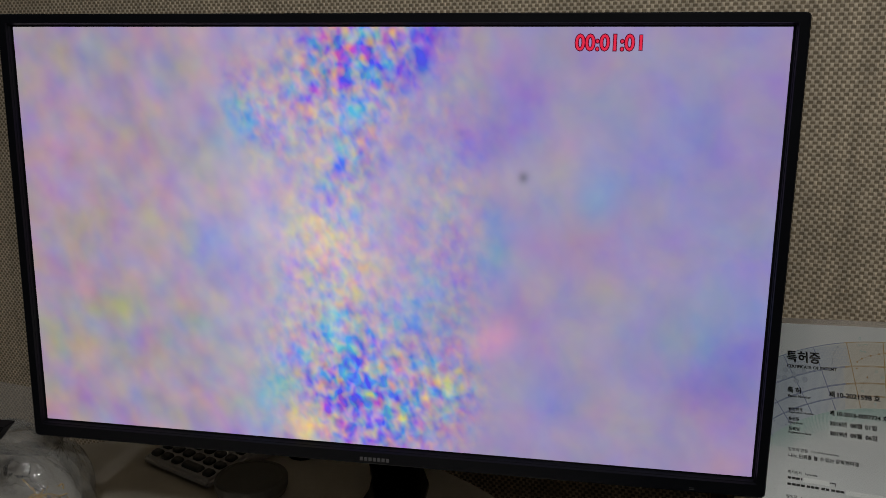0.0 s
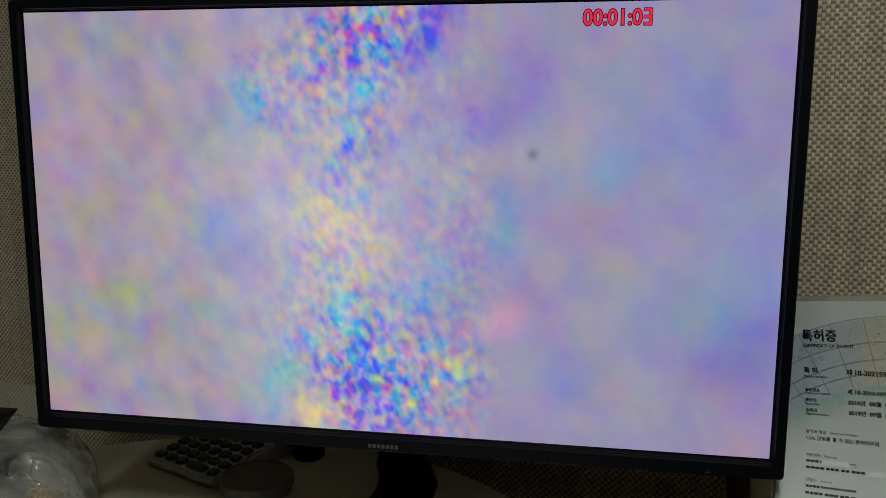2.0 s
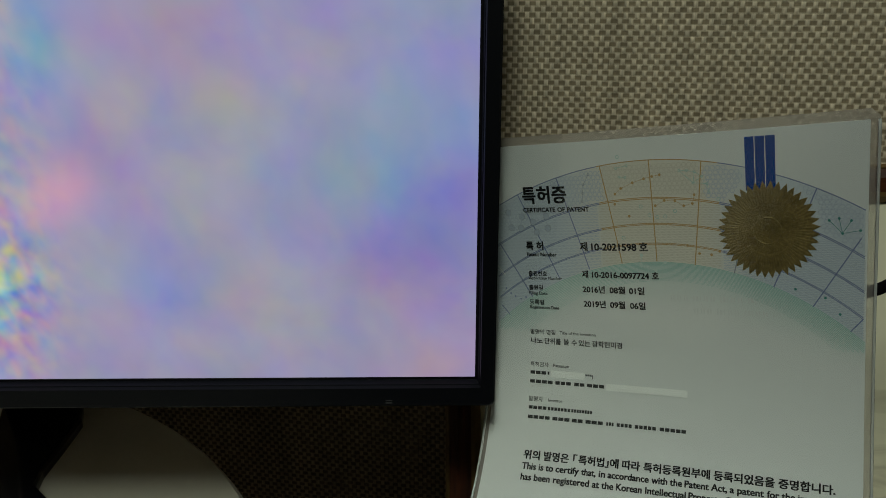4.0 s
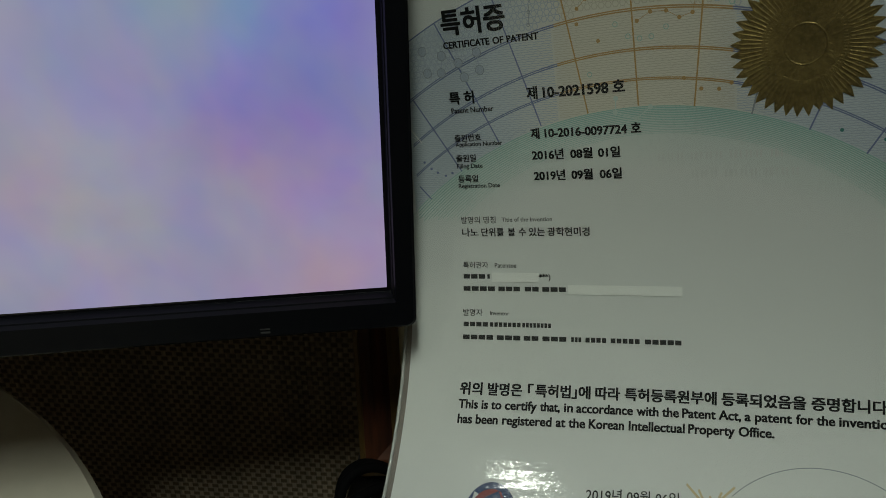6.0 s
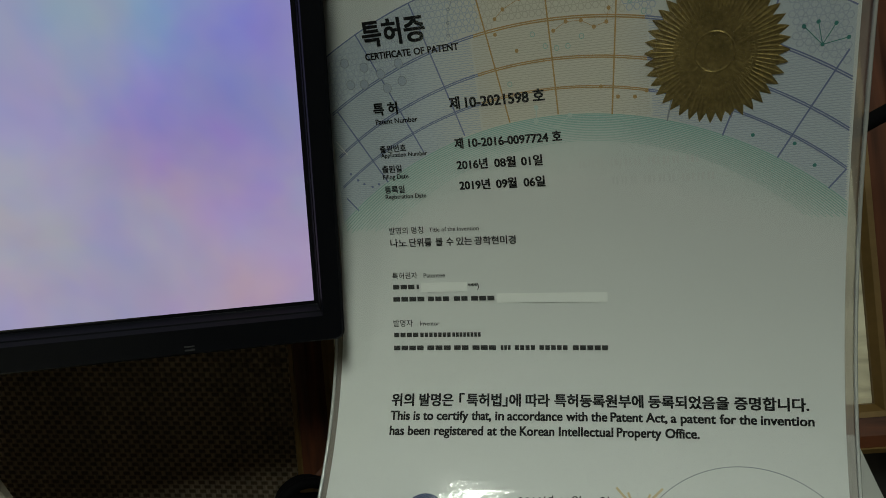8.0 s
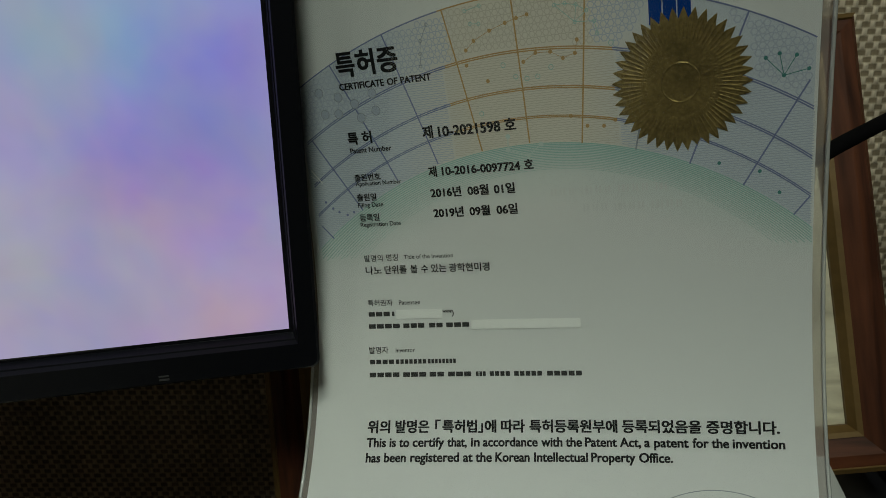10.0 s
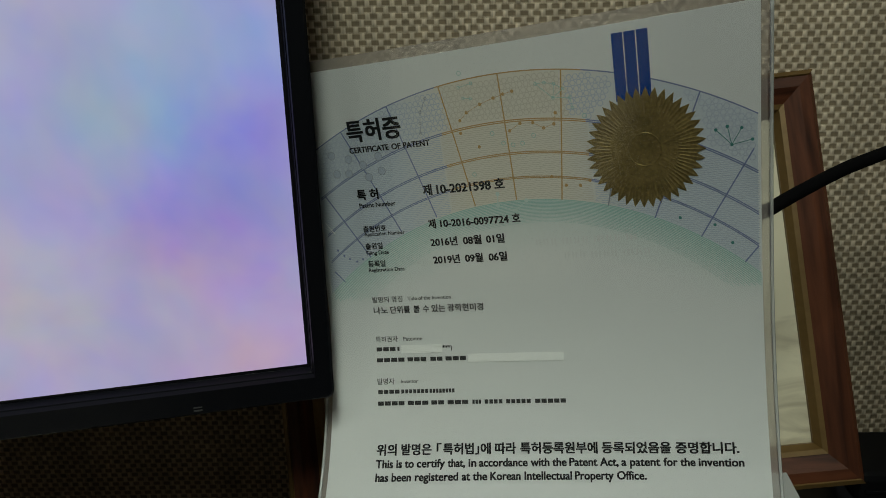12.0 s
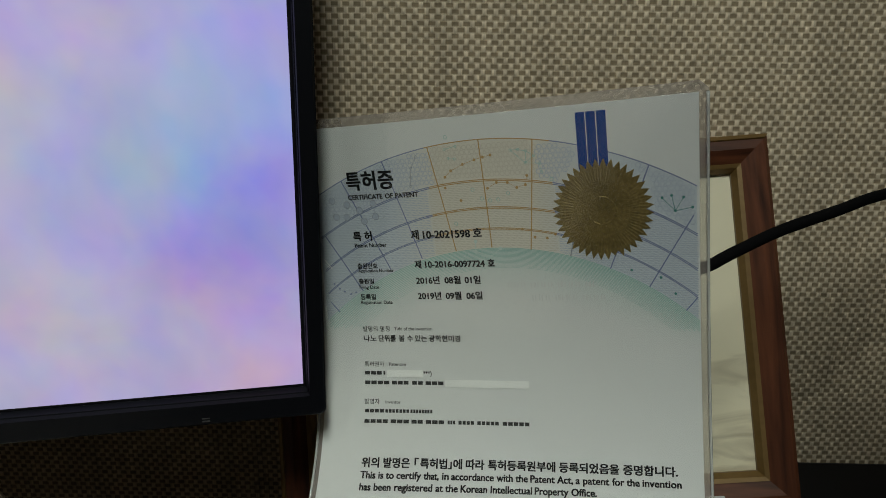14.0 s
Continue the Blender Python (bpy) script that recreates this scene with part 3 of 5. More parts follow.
    p("power_mark", box(0.2945, 0.2985, -0.0066, -0.0061, 0.8705, 0.8712), M_MARK)
    p("power_mark", box(0.2945, 0.2985, -0.0066, -0.0061, 0.8722, 0.8727), M_MARK)
    timer(panel, inv)
    return e


def timer(panel, inv):
    """Red counter in the picture: fixed digits in type, the last one in strokes that shift as it counts."""
    vs, fs, w = lettering("00:01:0", 0.012)
    x0, z0, wide, high = 0.1755, 1.2583, 0.0485, 0.0128
    kx, kz = wide / w, high / 0.70
    for name, m, y, fat in (("counter_rim", M_RED_RIM, -0.0004, 0.028), ("counter", M_RED, -0.0007, 0.0)):
        bm = bmesh.new()
        if fat:
            vv, ff, ww = lettering("00:01:0", 0.012 + 0.045)
        else:
            vv, ff, ww = vs, fs, w
        vert = [bm.verts.new((x0 + wide / 2 + (a - ww / 2) * kx, y, z0 + b * kz)) for a, b in vv]
        for f in ff:
            try:
                bm.faces.new([vert[i] for i in f])
            except ValueError:
                pass
        bm.transform(inv)
        part(name, bm, m, panel, "red digits of a running counter")
    # last digit: five strokes, each a red core on a dark rim, built about its own middle
    for k in range(5):
        L, wd = 0.0062, 0.0021
        bm = bmesh.new()
        box(-L / 2, L / 2, -0.0001, 0.0001, -wd / 2, wd / 2, 0.0, bm=bm)
        core = part("digit_stroke", bm, M_RED, panel, "red stroke of the last digit")
        bm = bmesh.new()
        box(-L / 2 - 0.0006, L / 2 + 0.0006, 0.0002, 0.0003, -wd / 2 - 0.0006, wd / 2 + 0.0006, 0.0, bm=bm)
        part("stroke_rim", bm, M_RED_RIM, core)
        SEGMENTS.append(core)


MONITOR = monitor()


# ---- certificate: a laminated, slightly bowed A4 sheet leaning behind the monitor's edge ----
S_AT = Vector((0.36721, 0.07343, 1.00705))
S_TURN = Euler((-0.28159, -0.12546, -0.46386)).to_matrix()
S_BOW = (-0.2897, 1.3293, -2.7349, -5.7945, 2.2753)


def on_sheet(u, v, lift=0.0):
    """The place on the bowed sheet, u mm from the paper's left edge and v mm below its top, lifted off it by mm."""
    def raw(a, b):
        k = min(b, 240.0)
        x, y = a / 1000 - 0.105, k / 1000 - 0.15
        w = S_BOW[0] * x * x + S_BOW[1] * x * y + S_BOW[2] * y * y + S_BOW[3] * y ** 3 + S_BOW[4] * x * y * y
        p = S_AT + S_TURN @ Vector((a / 1000, w, -k / 1000))
        if b > k:
            p += Vector((0.0, -0.12, -0.993)) * ((b - k) / 1000)
        return p
    p = raw(u, v)
    if lift:
        n = (raw(u, v + 0.5) - raw(u, v - 0.5)).cross(raw(u + 0.5, v) - raw(u - 0.5, v))
        n.normalize()
        p = p + n * (lift / 1000)
    return p


def sheet_mesh(u0, u1, v0, v1, lift, nu=22, nv=34, thick=0.0, corner=0.0):
    bm = bmesh.new()
    uvl = bm.loops.layers.uv.new("UVMap")
    def layer(h):
        rows = []
        for j in range(nv + 1):
            v = v0 + (v1 - v0) * j / nv
            inset = 0.0
            if corner:
                d = min(v - v0, v1 - v)
                if d < corner:
                    inset = corner - math.sqrt(max(0.0, corner ** 2 - (corner - d) ** 2))
            rows.append([(bm.verts.new(on_sheet(u0 + inset + (u1 - u0 - 2 * inset) * i / nu, v, h)), u0 + inset + (u1 - u0 - 2 * inset) * i / nu, v) for i in range(nu + 1)])
        return rows
    def fill(rows, flip):
        for a, b in zip(rows, rows[1:]):
            for k in range(nu):
                q = [a[k], a[k + 1], b[k + 1], b[k]]
                q = q[::-1] if flip else q
                f = bm.faces.new([c[0] for c in q])
                for lp, c in zip(f.loops, q):
                    lp[uvl].uv = (c[1] / 210, c[2] / 297)
    top = layer(lift)
    fill(top, True)
    if thick:
        low = layer(lift - thick)
        fill(low, False)
        edge = [r[0] for r in top] + top[-1][1:] + [r[-1] for r in top[::-1]][1:] + top[0][::-1][1:-1]
        edge_low = [r[0] for r in low] + low[-1][1:] + [r[-1] for r in low[::-1]][1:] + low[0][::-1][1:-1]
        for k in range(len(edge)):
            n = (k + 1) % len(edge)
            f = bm.faces.new((edge[k][0], edge[n][0], edge_low[n][0], edge_low[k][0]))
            for lp, c in zip(f.loops, (edge[k], edge[n], edge_low[n], edge_low[k])):
                lp[uvl].uv = (c[1] / 210, c[2] / 297)
    return bm


# arcs of the security print: centre and radius in mm on the sheet
RIM, ARC_B, ARC_C, ARC_D = (103.2, 222.7, 211.7), (103.6, 226.5, 195.0), (105.2, 221.6, 175.8), (105.1, 222.1, 165.2)
TEAL, TEAL_IN = (107.0, 223.1, 155.6), (110.7, 205.5, 127.4)


def printed_paper():
    """White certificate stock with the pale tints of its security print."""
    m = mat("certificate_paper", (0.78, 0.80, 0.76), 0.55)
    t, b = nodes(m)
    sep = add(t, "ShaderNodeSeparateXYZ", [(0, add(t, "ShaderNodeTexCoord").outputs["UV"])])
    u, v = maths(t, "MULTIPLY", sep.outputs[0], 210.0), maths(t, "MULTIPLY", sep.outputs[1], 297.0)
    def radius(cu, cv):
        a, c = maths(t, "SUBTRACT", u, cu), maths(t, "SUBTRACT", v, cv)
        return maths(t, "SQRT", maths(t, "ADD", maths(t, "MULTIPLY", a, a), maths(t, "MULTIPLY", c, c)))
    r1, r2 = radius(*RIM[:2]), radius(*TEAL[:2])
    def ramp(x, lo, hi):
        return add(t, "ShaderNodeMapRange", [(0, x), (1, lo), (2, hi)]).outputs[0]
    inside = maths(t, "MULTIPLY", maths(t, "LESS_THAN", r1, RIM[2]), maths(t, "GREATER_THAN", r2, TEAL[2]))
    inside = maths(t, "MULTIPLY", inside, maths(t, "MULTIPLY", maths(t, "LESS_THAN", u, 210.3), maths(t, "GREATER_THAN", u, 1.6)))
    ochre = maths(t, "SUBTRACT", 1.0, ramp(maths(t, "ABSOLUTE", maths(t, "SUBTRACT", u, 106.0)), 24.0, 58.0))
    tint = mix(t, ochre, (0.50, 0.585, 0.665), (0.72, 0.66, 0.52))
    teal = maths(t, "MULTIPLY", maths(t, "LESS_THAN", r2, TEAL[2]), ramp(r2, TEAL[2] - 26.0, TEAL[2]))
    teal = maths(t, "MULTIPLY", teal, ramp(v, 122.0, 100.0))
    grain = add(t, "ShaderNodeTexNoise", [("Vector", add(t, "ShaderNodeTexCoord").outputs["Object"]), ("Scale", 600.0), ("Detail", 4.0)]).outputs[0]
    stain = add(t, "ShaderNodeTexNoise", [("Vector", add(t, "ShaderNodeTexCoord").outputs["Object"]), ("Scale", 14.0), ("Detail", 3.0)]).outputs[0]
    col = mix(t, maths(t, "MULTIPLY", stain, 0.25), (0.765, 0.79, 0.775), (0.70, 0.71, 0.67))
    col = mix(t, maths(t, "MULTIPLY", inside, 0.62), col, tint)
    col = mix(t, maths(t, "MULTIPLY", teal, 0.42), col, (0.42, 0.62, 0.56))
    hsv = add(t, "ShaderNodeHueSaturation", [("Value", maths(t, "ADD", maths(t, "MULTIPLY", grain, 0.1), 0.95)), ("Color", col)]).outputs[0]
    t.links.new(hsv, b.inputs["Base Color"])
    return m


def film_material(name, haze, rough=0.13, tint=(0.72, 0.72, 0.70)):
    """Clear laminating film: see-through, with a thin haze and a wavy gloss."""
    m = bpy.data.materials.new(name)
    m.use_nodes = True
    t = m.node_tree
    t.nodes.clear()
    out = add(t, "ShaderNodeOutputMaterial")
    co = add(t, "ShaderNodeTexCoord").outputs["Object"]
    n1 = add(t, "ShaderNodeTexNoise", [("Vector", co), ("Scale", 420.0), ("Detail", 2.0)]).outputs[0]
    n2 = add(t, "ShaderNodeTexNoise", [("Vector", co), ("Scale", 45.0), ("Detail", 2.0)]).outputs[0]
    bump = add(t, "ShaderNodeBump", [("Strength", 0.32), ("Distance", 0.0003), ("Height", maths(t, "ADD", maths(t, "MULTIPLY", n1, 0.5), maths(t, "MULTIPLY", n2, 0.45)))]).outputs[0]
    clear = add(t, "ShaderNodeBsdfTransparent", [(0, (0.97, 0.97, 0.97, 1))]).outputs[0]
    milk = add(t, "ShaderNodeBsdfDiffuse", [(0, (*tint, 1))]).outputs[0]
    gloss = add(t, "ShaderNodeBsdfGlossy", [("Color", (1, 1, 1, 1)), ("Roughness", rough), ("Normal", bump)]).outputs[0]
    a = add(t, "ShaderNodeMixShader", [(0, haze), (1, clear), (2, milk)]).outputs[0]
    fres = add(t, "ShaderNodeFresnel", [("IOR", 1.5)]).outputs[0]
    t.links.new(add(t, "ShaderNodeMixShader", [(0, fres), (1, a), (2, gloss)]).outputs[0], out.inputs[0])
    return m


def ribbon_line(bm, pts, width, lift):
    """A printed line: a narrow strip along points (u, v) on the sheet."""
    last = None
    n = len(pts)
    for i, (u, v) in enumerate(pts):
        a, c = pts[max(i - 1, 0)], pts[min(i + 1, n - 1)]
        du, dv = c[0] - a[0], c[1] - a[1]
        k = math.hypot(du, dv) or 1.0
        nu, nv = -dv / k * width / 2, du / k * width / 2
        pair = (bm.verts.new(on_sheet(u + nu, v + nv, lift)), bm.verts.new(on_sheet(u - nu, v - nv, lift)))
        if last:
            bm.faces.new((last[0], last[1], pair[1], pair[0]))
        last = pair


def arc(cu, cv, r, u0, u1, n=60):
    out = []
    for k in range(n + 1):
        u = u0 + (u1 - u0) * k / n
        d = r * r - (u - cu) ** 2
        if d > 0:
            out.append((u, cv - math.sqrt(d)))
    return out


def dots(bm, spots, r, lift, ring=0.0, seg=10):
    for u, v in spots:
        o = [bm.verts.new(on_sheet(u + r * math.cos(2 * math.pi * k / seg), v + r * math.sin(2 * math.pi * k / seg), lift)) for k in range(seg)]
        if ring:
            q = r - ring
            i = [bm.verts.new(on_sheet(u + q * math.cos(2 * math.pi * k / seg), v + q * math.sin(2 * math.pi * k / seg), lift)) for k in range(seg)]
            for k in range(seg):
                bm.faces.new((o[k], o[(k + 1) % seg], i[(k + 1) % seg], i[k]))
        else:
            bm.faces.new(o)


def text_line(body, u0, u1, v, bold, words=(), lift=0.12):
    """A line of type between u0 and u1, centred on v; words: each word's own ends where its setting differs from the built-in font's."""
    light = min(bold, 0.008)
    vs, fs, w = lettering(body, light)
    ky = (u1 - u0) / w
    ys = [y for _, y in vs]
    mid = (min(ys) + max(ys)) / 2
    bm = bmesh.new()
    for word, a, b in words or ((body, u0, u1),):
        vs, fs, w = lettering(word, light)
        k = (b - a) / w
        f = max(0.0, bold - light) * ky * 0.95
        for n, (du, dv) in enumerate(((-f, -f * 0.6), (f, -f * 0.6), (-f, f * 0.6), (f, f * 0.6)) if f else ((0, 0),)):
            vert = [bm.verts.new(on_sheet(a + x * k + du, v - (y - mid) * ky + dv, lift + 0.01 * n)) for x, y in vs]
            for q in fs:
                bm.faces.new([vert[i] for i in q])
    return bm


def bar_line(words, v, high, lift=0.12):
    """Writing that is not to be read: plain bars of its size, one to a character. words: start, end, characters."""
    bm = bmesh.new()
    for a, b, n in words:
        step = (b - a) / n
        for k in range(n):
            x0, x1 = a + step * k, a + step * (k + 1) - min(0.55, step * 0.25)
            q = [bm.verts.new(on_sheet(x, y, lift)) for x, y in ((x0, v + high / 2), (x1, v + high / 2), (x1, v - high / 2), (x0, v - high / 2))]
            bm.faces.new(q)
    return bm


M_PAPER = printed_paper()
M_FILM = film_material("laminate_film", 0.005, 0.075)
M_FILM_EDGE = film_material("laminate_margin", 0.44, 0.2, (0.50, 0.455, 0.415))
M_FILM_RIM = film_material("whitened_film_rim", 0.45, 0.12, (0.80, 0.82, 0.79))
M_CREASE_GLINT = mat("white_crease_glint", (0.80, 0.82, 0.80), 0.3)
M_INK = mat("black_ink", (0.008, 0.009, 0.010), 0.75, Specular_IOR_Level=0.2)
M_INK_GREY = mat("grey_ink", (0.02, 0.022, 0.022), 0.75, Specular_IOR_Level=0.2)
M_INK_BAR = mat("faint_black_ink", (0.045, 0.047, 0.046), 0.7, Specular_IOR_Level=0.2)
M_INK_BLUE = mat("blue_grey_ink", (0.19, 0.23, 0.40), 0.6)
M_INK_PALE = mat("pale_blue_ink", (0.455, 0.515, 0.61), 0.6)
M_INK_SAND = mat("sand_ink", (0.60, 0.565, 0.475), 0.6)
M_INK_OCHRE = mat("ochre_ink", (0.50, 0.31, 0.11), 0.6)
M_INK_TEAL = mat("teal_ink", (0.33, 0.56, 0.51), 0.6)
M_INK_MINT = mat("mint_ink", (0.58, 0.70, 0.65), 0.6)
M_INK_STEEL = mat("steel_grey_ink", (0.30, 0.33, 0.36), 0.6)
M_INK_DEEP = mat("deep_teal_ink", (0.06, 0.24, 0.22), 0.6)
M_CREST = mat("pale_gold_ink", (0.66, 0.55, 0.33), 0.6)
M_INK_GHOST = mat("show_through", (0.69, 0.715, 0.695), 0.6)
M_TAPE = grainy(mat("correction_tape", (0.92, 0.94, 0.91), 0.5), 300, 0.04, 0.05)
M_RIBBON = grainy(mat("blue_ribbon_print", (0.002, 0.050, 0.27), 0.6, Specular_IOR_Level=0.05), 900, 0.12, 0.1)
M_GOLD = grainy(mat("gold_foil", (0.30, 0.225, 0.078), 0.5, 0.75), 620, 0.5, 0.9, 110, distance=0.0004)
M_BRONZE = mat("crimson_print", (0.28, 0.05, 0.05), 0.5)
M_NAVY = mat("navy_print", (0.03, 0.06, 0.16), 0.5)


def certificate():
    e = empty("certificate")
    tagged(e, "laminated patent certificate with gold seal, leaning behind the monitor", "certificate")
    part("paper", sheet_mesh(-1.2, 211.5, -1.0, 298.0, 0.0, 70, 100, thick=0.25), M_PAPER, e, "pale certificate paper with tinted security print")
    film = sheet_mesh(-4.4, 215.6, -5.8, 303.0, 0.9, 60, 90, corner=4.0)
    part("laminate", film, M_FILM, e, "clear glossy laminating film")
    # sealed margin of the film round the paper
    bm = sheet_mesh(-4.4, 215.6, -5.8, 303.0, -0.6, 60, 90, corner=4.0)
    part("laminate_margin", bm, M_FILM_EDGE, e, "hazy film margin")
    # welded rims of the film: glossy tubes, also whitened to stand for the edge glint
    for u, v0, v1 in ((-4.2, -1.0, 300.0), (215.4, -1.0, 300.0)):
        rim = tube([on_sheet(u, v0 + (v1 - v0) * k / 60, 0.2) for k in range(61)], 0.0008, 8)
        part("laminate_rim", rim, M_FILM_RIM, e, "welded rim of film, whitened for its glint", smooth=True)
    # security print
    blue, ochre, pale, sand, teal, mint, grey, deep = [bmesh.new() for _ in range(8)]
    def arc_v(c, u):
        """How far down the arc c lies at u."""
        return c[1] - math.sqrt(max(0.0, c[2] ** 2 - (u - c[0]) ** 2))
    # four arcs, the inner three as twin lines, blue at the sides and ochre in the middle
    for c, w, twin in ((RIM, 0.5, 0.0), (ARC_B, 0.48, 0.38), (ARC_C, 0.46, 0.36), (ARC_D, 0.42, 0.32)):
        for d in ((-twin, twin) if twin else (0.0,)):
            pts = arc(c[0], c[1], c[2] + d, 3.5, 210.4, 110)
            for lo, hi, bm in ((3.5, 74.0, blue), (74.0, 141.0, ochre), (141.0, 210.5, blue)):
                seg = [q for q in pts if lo - 2.0 <= q[0] <= hi]
                if len(seg) > 1:
                    ribbon_line(bm, seg, w, 0.05)
    spokes = [((6.0, 58.0), (25.7, 90.6), blue), ((4.6, 96.9), (9.8, 102.8), blue), ((21.1, 27.7), (44.2, 78.3), blue), ((47.5, 18.7), (63.9, 72.6), blue), ((75.0, 12.7), (84.3, 68.7), ochre), ((103.8, 10.8), (104.9, 67.0), ochre),
              ((132.3, 13.0), (126.4, 68.7), ochre), ((160.0, 19.2), (147.3, 72.9), grey), ((188.5, 29.2), (167.4, 79.9), blue), ((208.8, 53.7), (186.8, 89.5), blue), ((210.1, 95.2), (204.6, 101.9), blue)]
    for a, b, bm in spokes:
        ribbon_line(bm, [(a[0] + (b[0] - a[0]) * k / 12, a[1] + (b[1] - a[1]) * k / 12) for k in range(13)], 0.62, 0.05)
    # fine wavy ruling between the second arc and the teal lines
    v, row = 24.0, 0
    while v < 114.0:
        seg, last = [], None
        for k in range(0, 264):
            u = 2.0 + k * 0.8
            w = v + 0.15 * math.sin(u * 1.9 + row * 2.1) + 0.012 * (u - 105)
            now = None
            if k < 262 and arc_v(ARC_B, u) + 0.8 < w < arc_v(TEAL, u) - 0.6:
                now = sand if 72.0 < u < 142.0 else pale
            if now is not last:
                if last is not None and len(seg) > 1:
                    ribbon_line(last, seg, 0.27, 0.03)
                seg = []
            last = now
            seg.append((u, w))
        v += 0.92
        row += 1
    # honeycomb of small rings between the two outer arcs
    cells, cells_sand = [], []
    for j in range(36):
        for i in range(78):
            u, w = 3.4 + i * 2.75 + (j % 2) * 1.375, 12.0 + j * 2.38
            if arc_v(RIM, u) + 1.6 < w < arc_v(ARC_B, u) - 1.6 and u < 209 and math.hypot(u - 165.0, w - 49.6) > 26.8 and not (153 < u < 172.5 and w < 30):
                (cells_sand if 75.0 < u < 134.0 else cells).append((u, w))
    dots(pale, cells, 1.42, 0.03, 0.38, 6)
    dots(sand, cells_sand, 1.42, 0.03, 0.38, 6)
    # fan of fine teal lines under the arcs, thinning inwards
    for k in range(17):
        f = k / 16
        c = [TEAL[i] + (TEAL_IN[i] - TEAL[i]) * f for i in range(3)]
        ribbon_line(teal, [q for q in arc(*c, 3.0, 211.0, 90) if q[1] < 113], 0.42 - 0.02 * k, 0.04)
    # linked balls and dots of the molecule motif
    balls = [(13.6, 38.4), (22.4, 40.9), (14.7, 47.5), (21.3, 47.8), (29.7, 44.3), (38.6, 40.8), (39.1, 47.9), (31.7, 50.3)]
    dots(pale, balls, 1.9, 0.06, 0, 18)
    dots(grey, balls, 2.05, 0.07, 0.26, 18)
    for a, b in ((0, 2), (2, 3), (1, 3), (1, 4), (4, 5), (5, 6), (4, 7), (6, 7)):
        ribbon_line(pale, [balls[a], balls[b]], 0.45, 0.055)
    net = [(120.4, 17.4), (124.4, 17.4), (128.5, 18.4), (132.3, 20.8), (127.6, 24.1), (134.9, 24.7), (135.7, 29.1), (90.9, 13.5), (84.7, 14.6), (86.2, 19.4), (89.7, 19.8)]
    dots(teal, net, 0.75, 0.06, 0.28, 10)
    for a, b in ((0, 1), (1, 2), (2, 3), (2, 4), (0, 4), (3, 4), (4, 5), (5, 6), (7, 8), (9, 10)):
        ribbon_line(teal, [net[a], net[b]], 0.22, 0.05)
    dots(teal, [(86.0, 8.6), (97.6, 36.0), (116.8, 38.8), (102.3, 40.8), (106.7, 42.0), (111.2, 41.7), (86.1, 53.6), (140.5, 33.0)], 1.05, 0.06, 0.28, 12)
    knots = [(96.0, 63.6), (95.5, 69.1), (109.6, 67.7), (104.0, 72.0)]
    dots(mint, knots, 1.0, 0.07, 0, 12)
    for a, b in ((0, 1), (1, 3), (3, 2)):
        ribbon_line(mint, [knots[a], knots[b]], 0.4, 0.065)
    chain = [(67.7, 17.3), (64.2, 22.9), (63.2, 27.8), (62.6, 32.5)]
    dots(grey, chain, 0.75, 0.06, 0.28, 10)
    ribbon_line(grey, chain, 0.22, 0.05)
    sparks = [(83.0, 28.8), (86.7, 25.7), (93.7, 22.8), (100.4, 20.9), (105.1, 19.8), (109.4, 19.1)]
    sparks_low = [(106.0, 35.7), (111.2, 33.0), (117.1, 33.3), (121.8, 36.1), (126.6, 34.9), (127.8, 30.3)]
    for line in (sparks, sparks_low):
        dots(ochre, line, 0.78, 0.06)
        ribbon_line(ochre, line, 0.2, 0.05)
    dots(ochre, [(82.4, 34.4), (90.5, 41.3), (122.8, 57.8), (129.1, 62.2), (135.6, 62.8), (140.1, 60.9)], 0.78, 0.06)
    star = [(194.2, 44.8), (198.7, 43.9), (204.2, 45.0), (208.3, 49.9), (200.3, 51.3)]
    dots(deep, star, 0.7, 0.07)
    for q in star[:-1]:
        ribbon_line(deep, [q, star[-1]], 0.28, 0.06)
    dots(deep, [(178.2, 80.5), (192.6, 84.6), (199.6, 93.0)], 0.7, 0.07)
    dots(blue, [(8.0, 86.0), (11.1, 89.0), (14.0, 90.8), (17.8, 92.3), (21.1, 91.2)], 0.6, 0.06)
    # tips of a pale gold crest above the date's line
    crest = bmesh.new()
    for a, b in (((122.3, 222.3), (128.5, 228.5)), ((127.0, 224.0), (130.0, 230.0)), ((141.0, 222.4), (134.0, 228.5)), ((136.0, 224.5), (133.0, 230.0)), ((131.5, 226.0), (131.5, 231.0))):
        ribbon_line(crest, [a, b], 0.9, 0.06)
    part("crest", crest, M_CREST, e, "pale gold printed crest")
    for bm, m, label in ((blue, M_INK_BLUE, "blue-grey security print"), (ochre, M_INK_OCHRE, "ochre security print"), (pale, M_INK_PALE, "pale blue fine ruling and honeycomb"), (sand, M_INK_SAND, "pale sand-coloured fine ruling"),
                         (teal, M_INK_TEAL, "teal fine lines"), (mint, M_INK_MINT, "pale mint linked dots"), (grey, M_INK_STEEL, "grey fine lines"), (deep, M_INK_DEEP, "deep teal linked dots")):
        tagged(part("security_print", bm, m, e, label), kind="stuff")
    ring = bmesh.new()
    ribbon_line(ring, arc(172.0, 262.0, 48.5, 140.0, 206.0, 50), 0.32, 0.05)
    part("security_print", ring, M_INK_STEEL, e, "thin grey ring line")
    # faint reversed writing of the back, as bars
    ghost = bmesh.new()
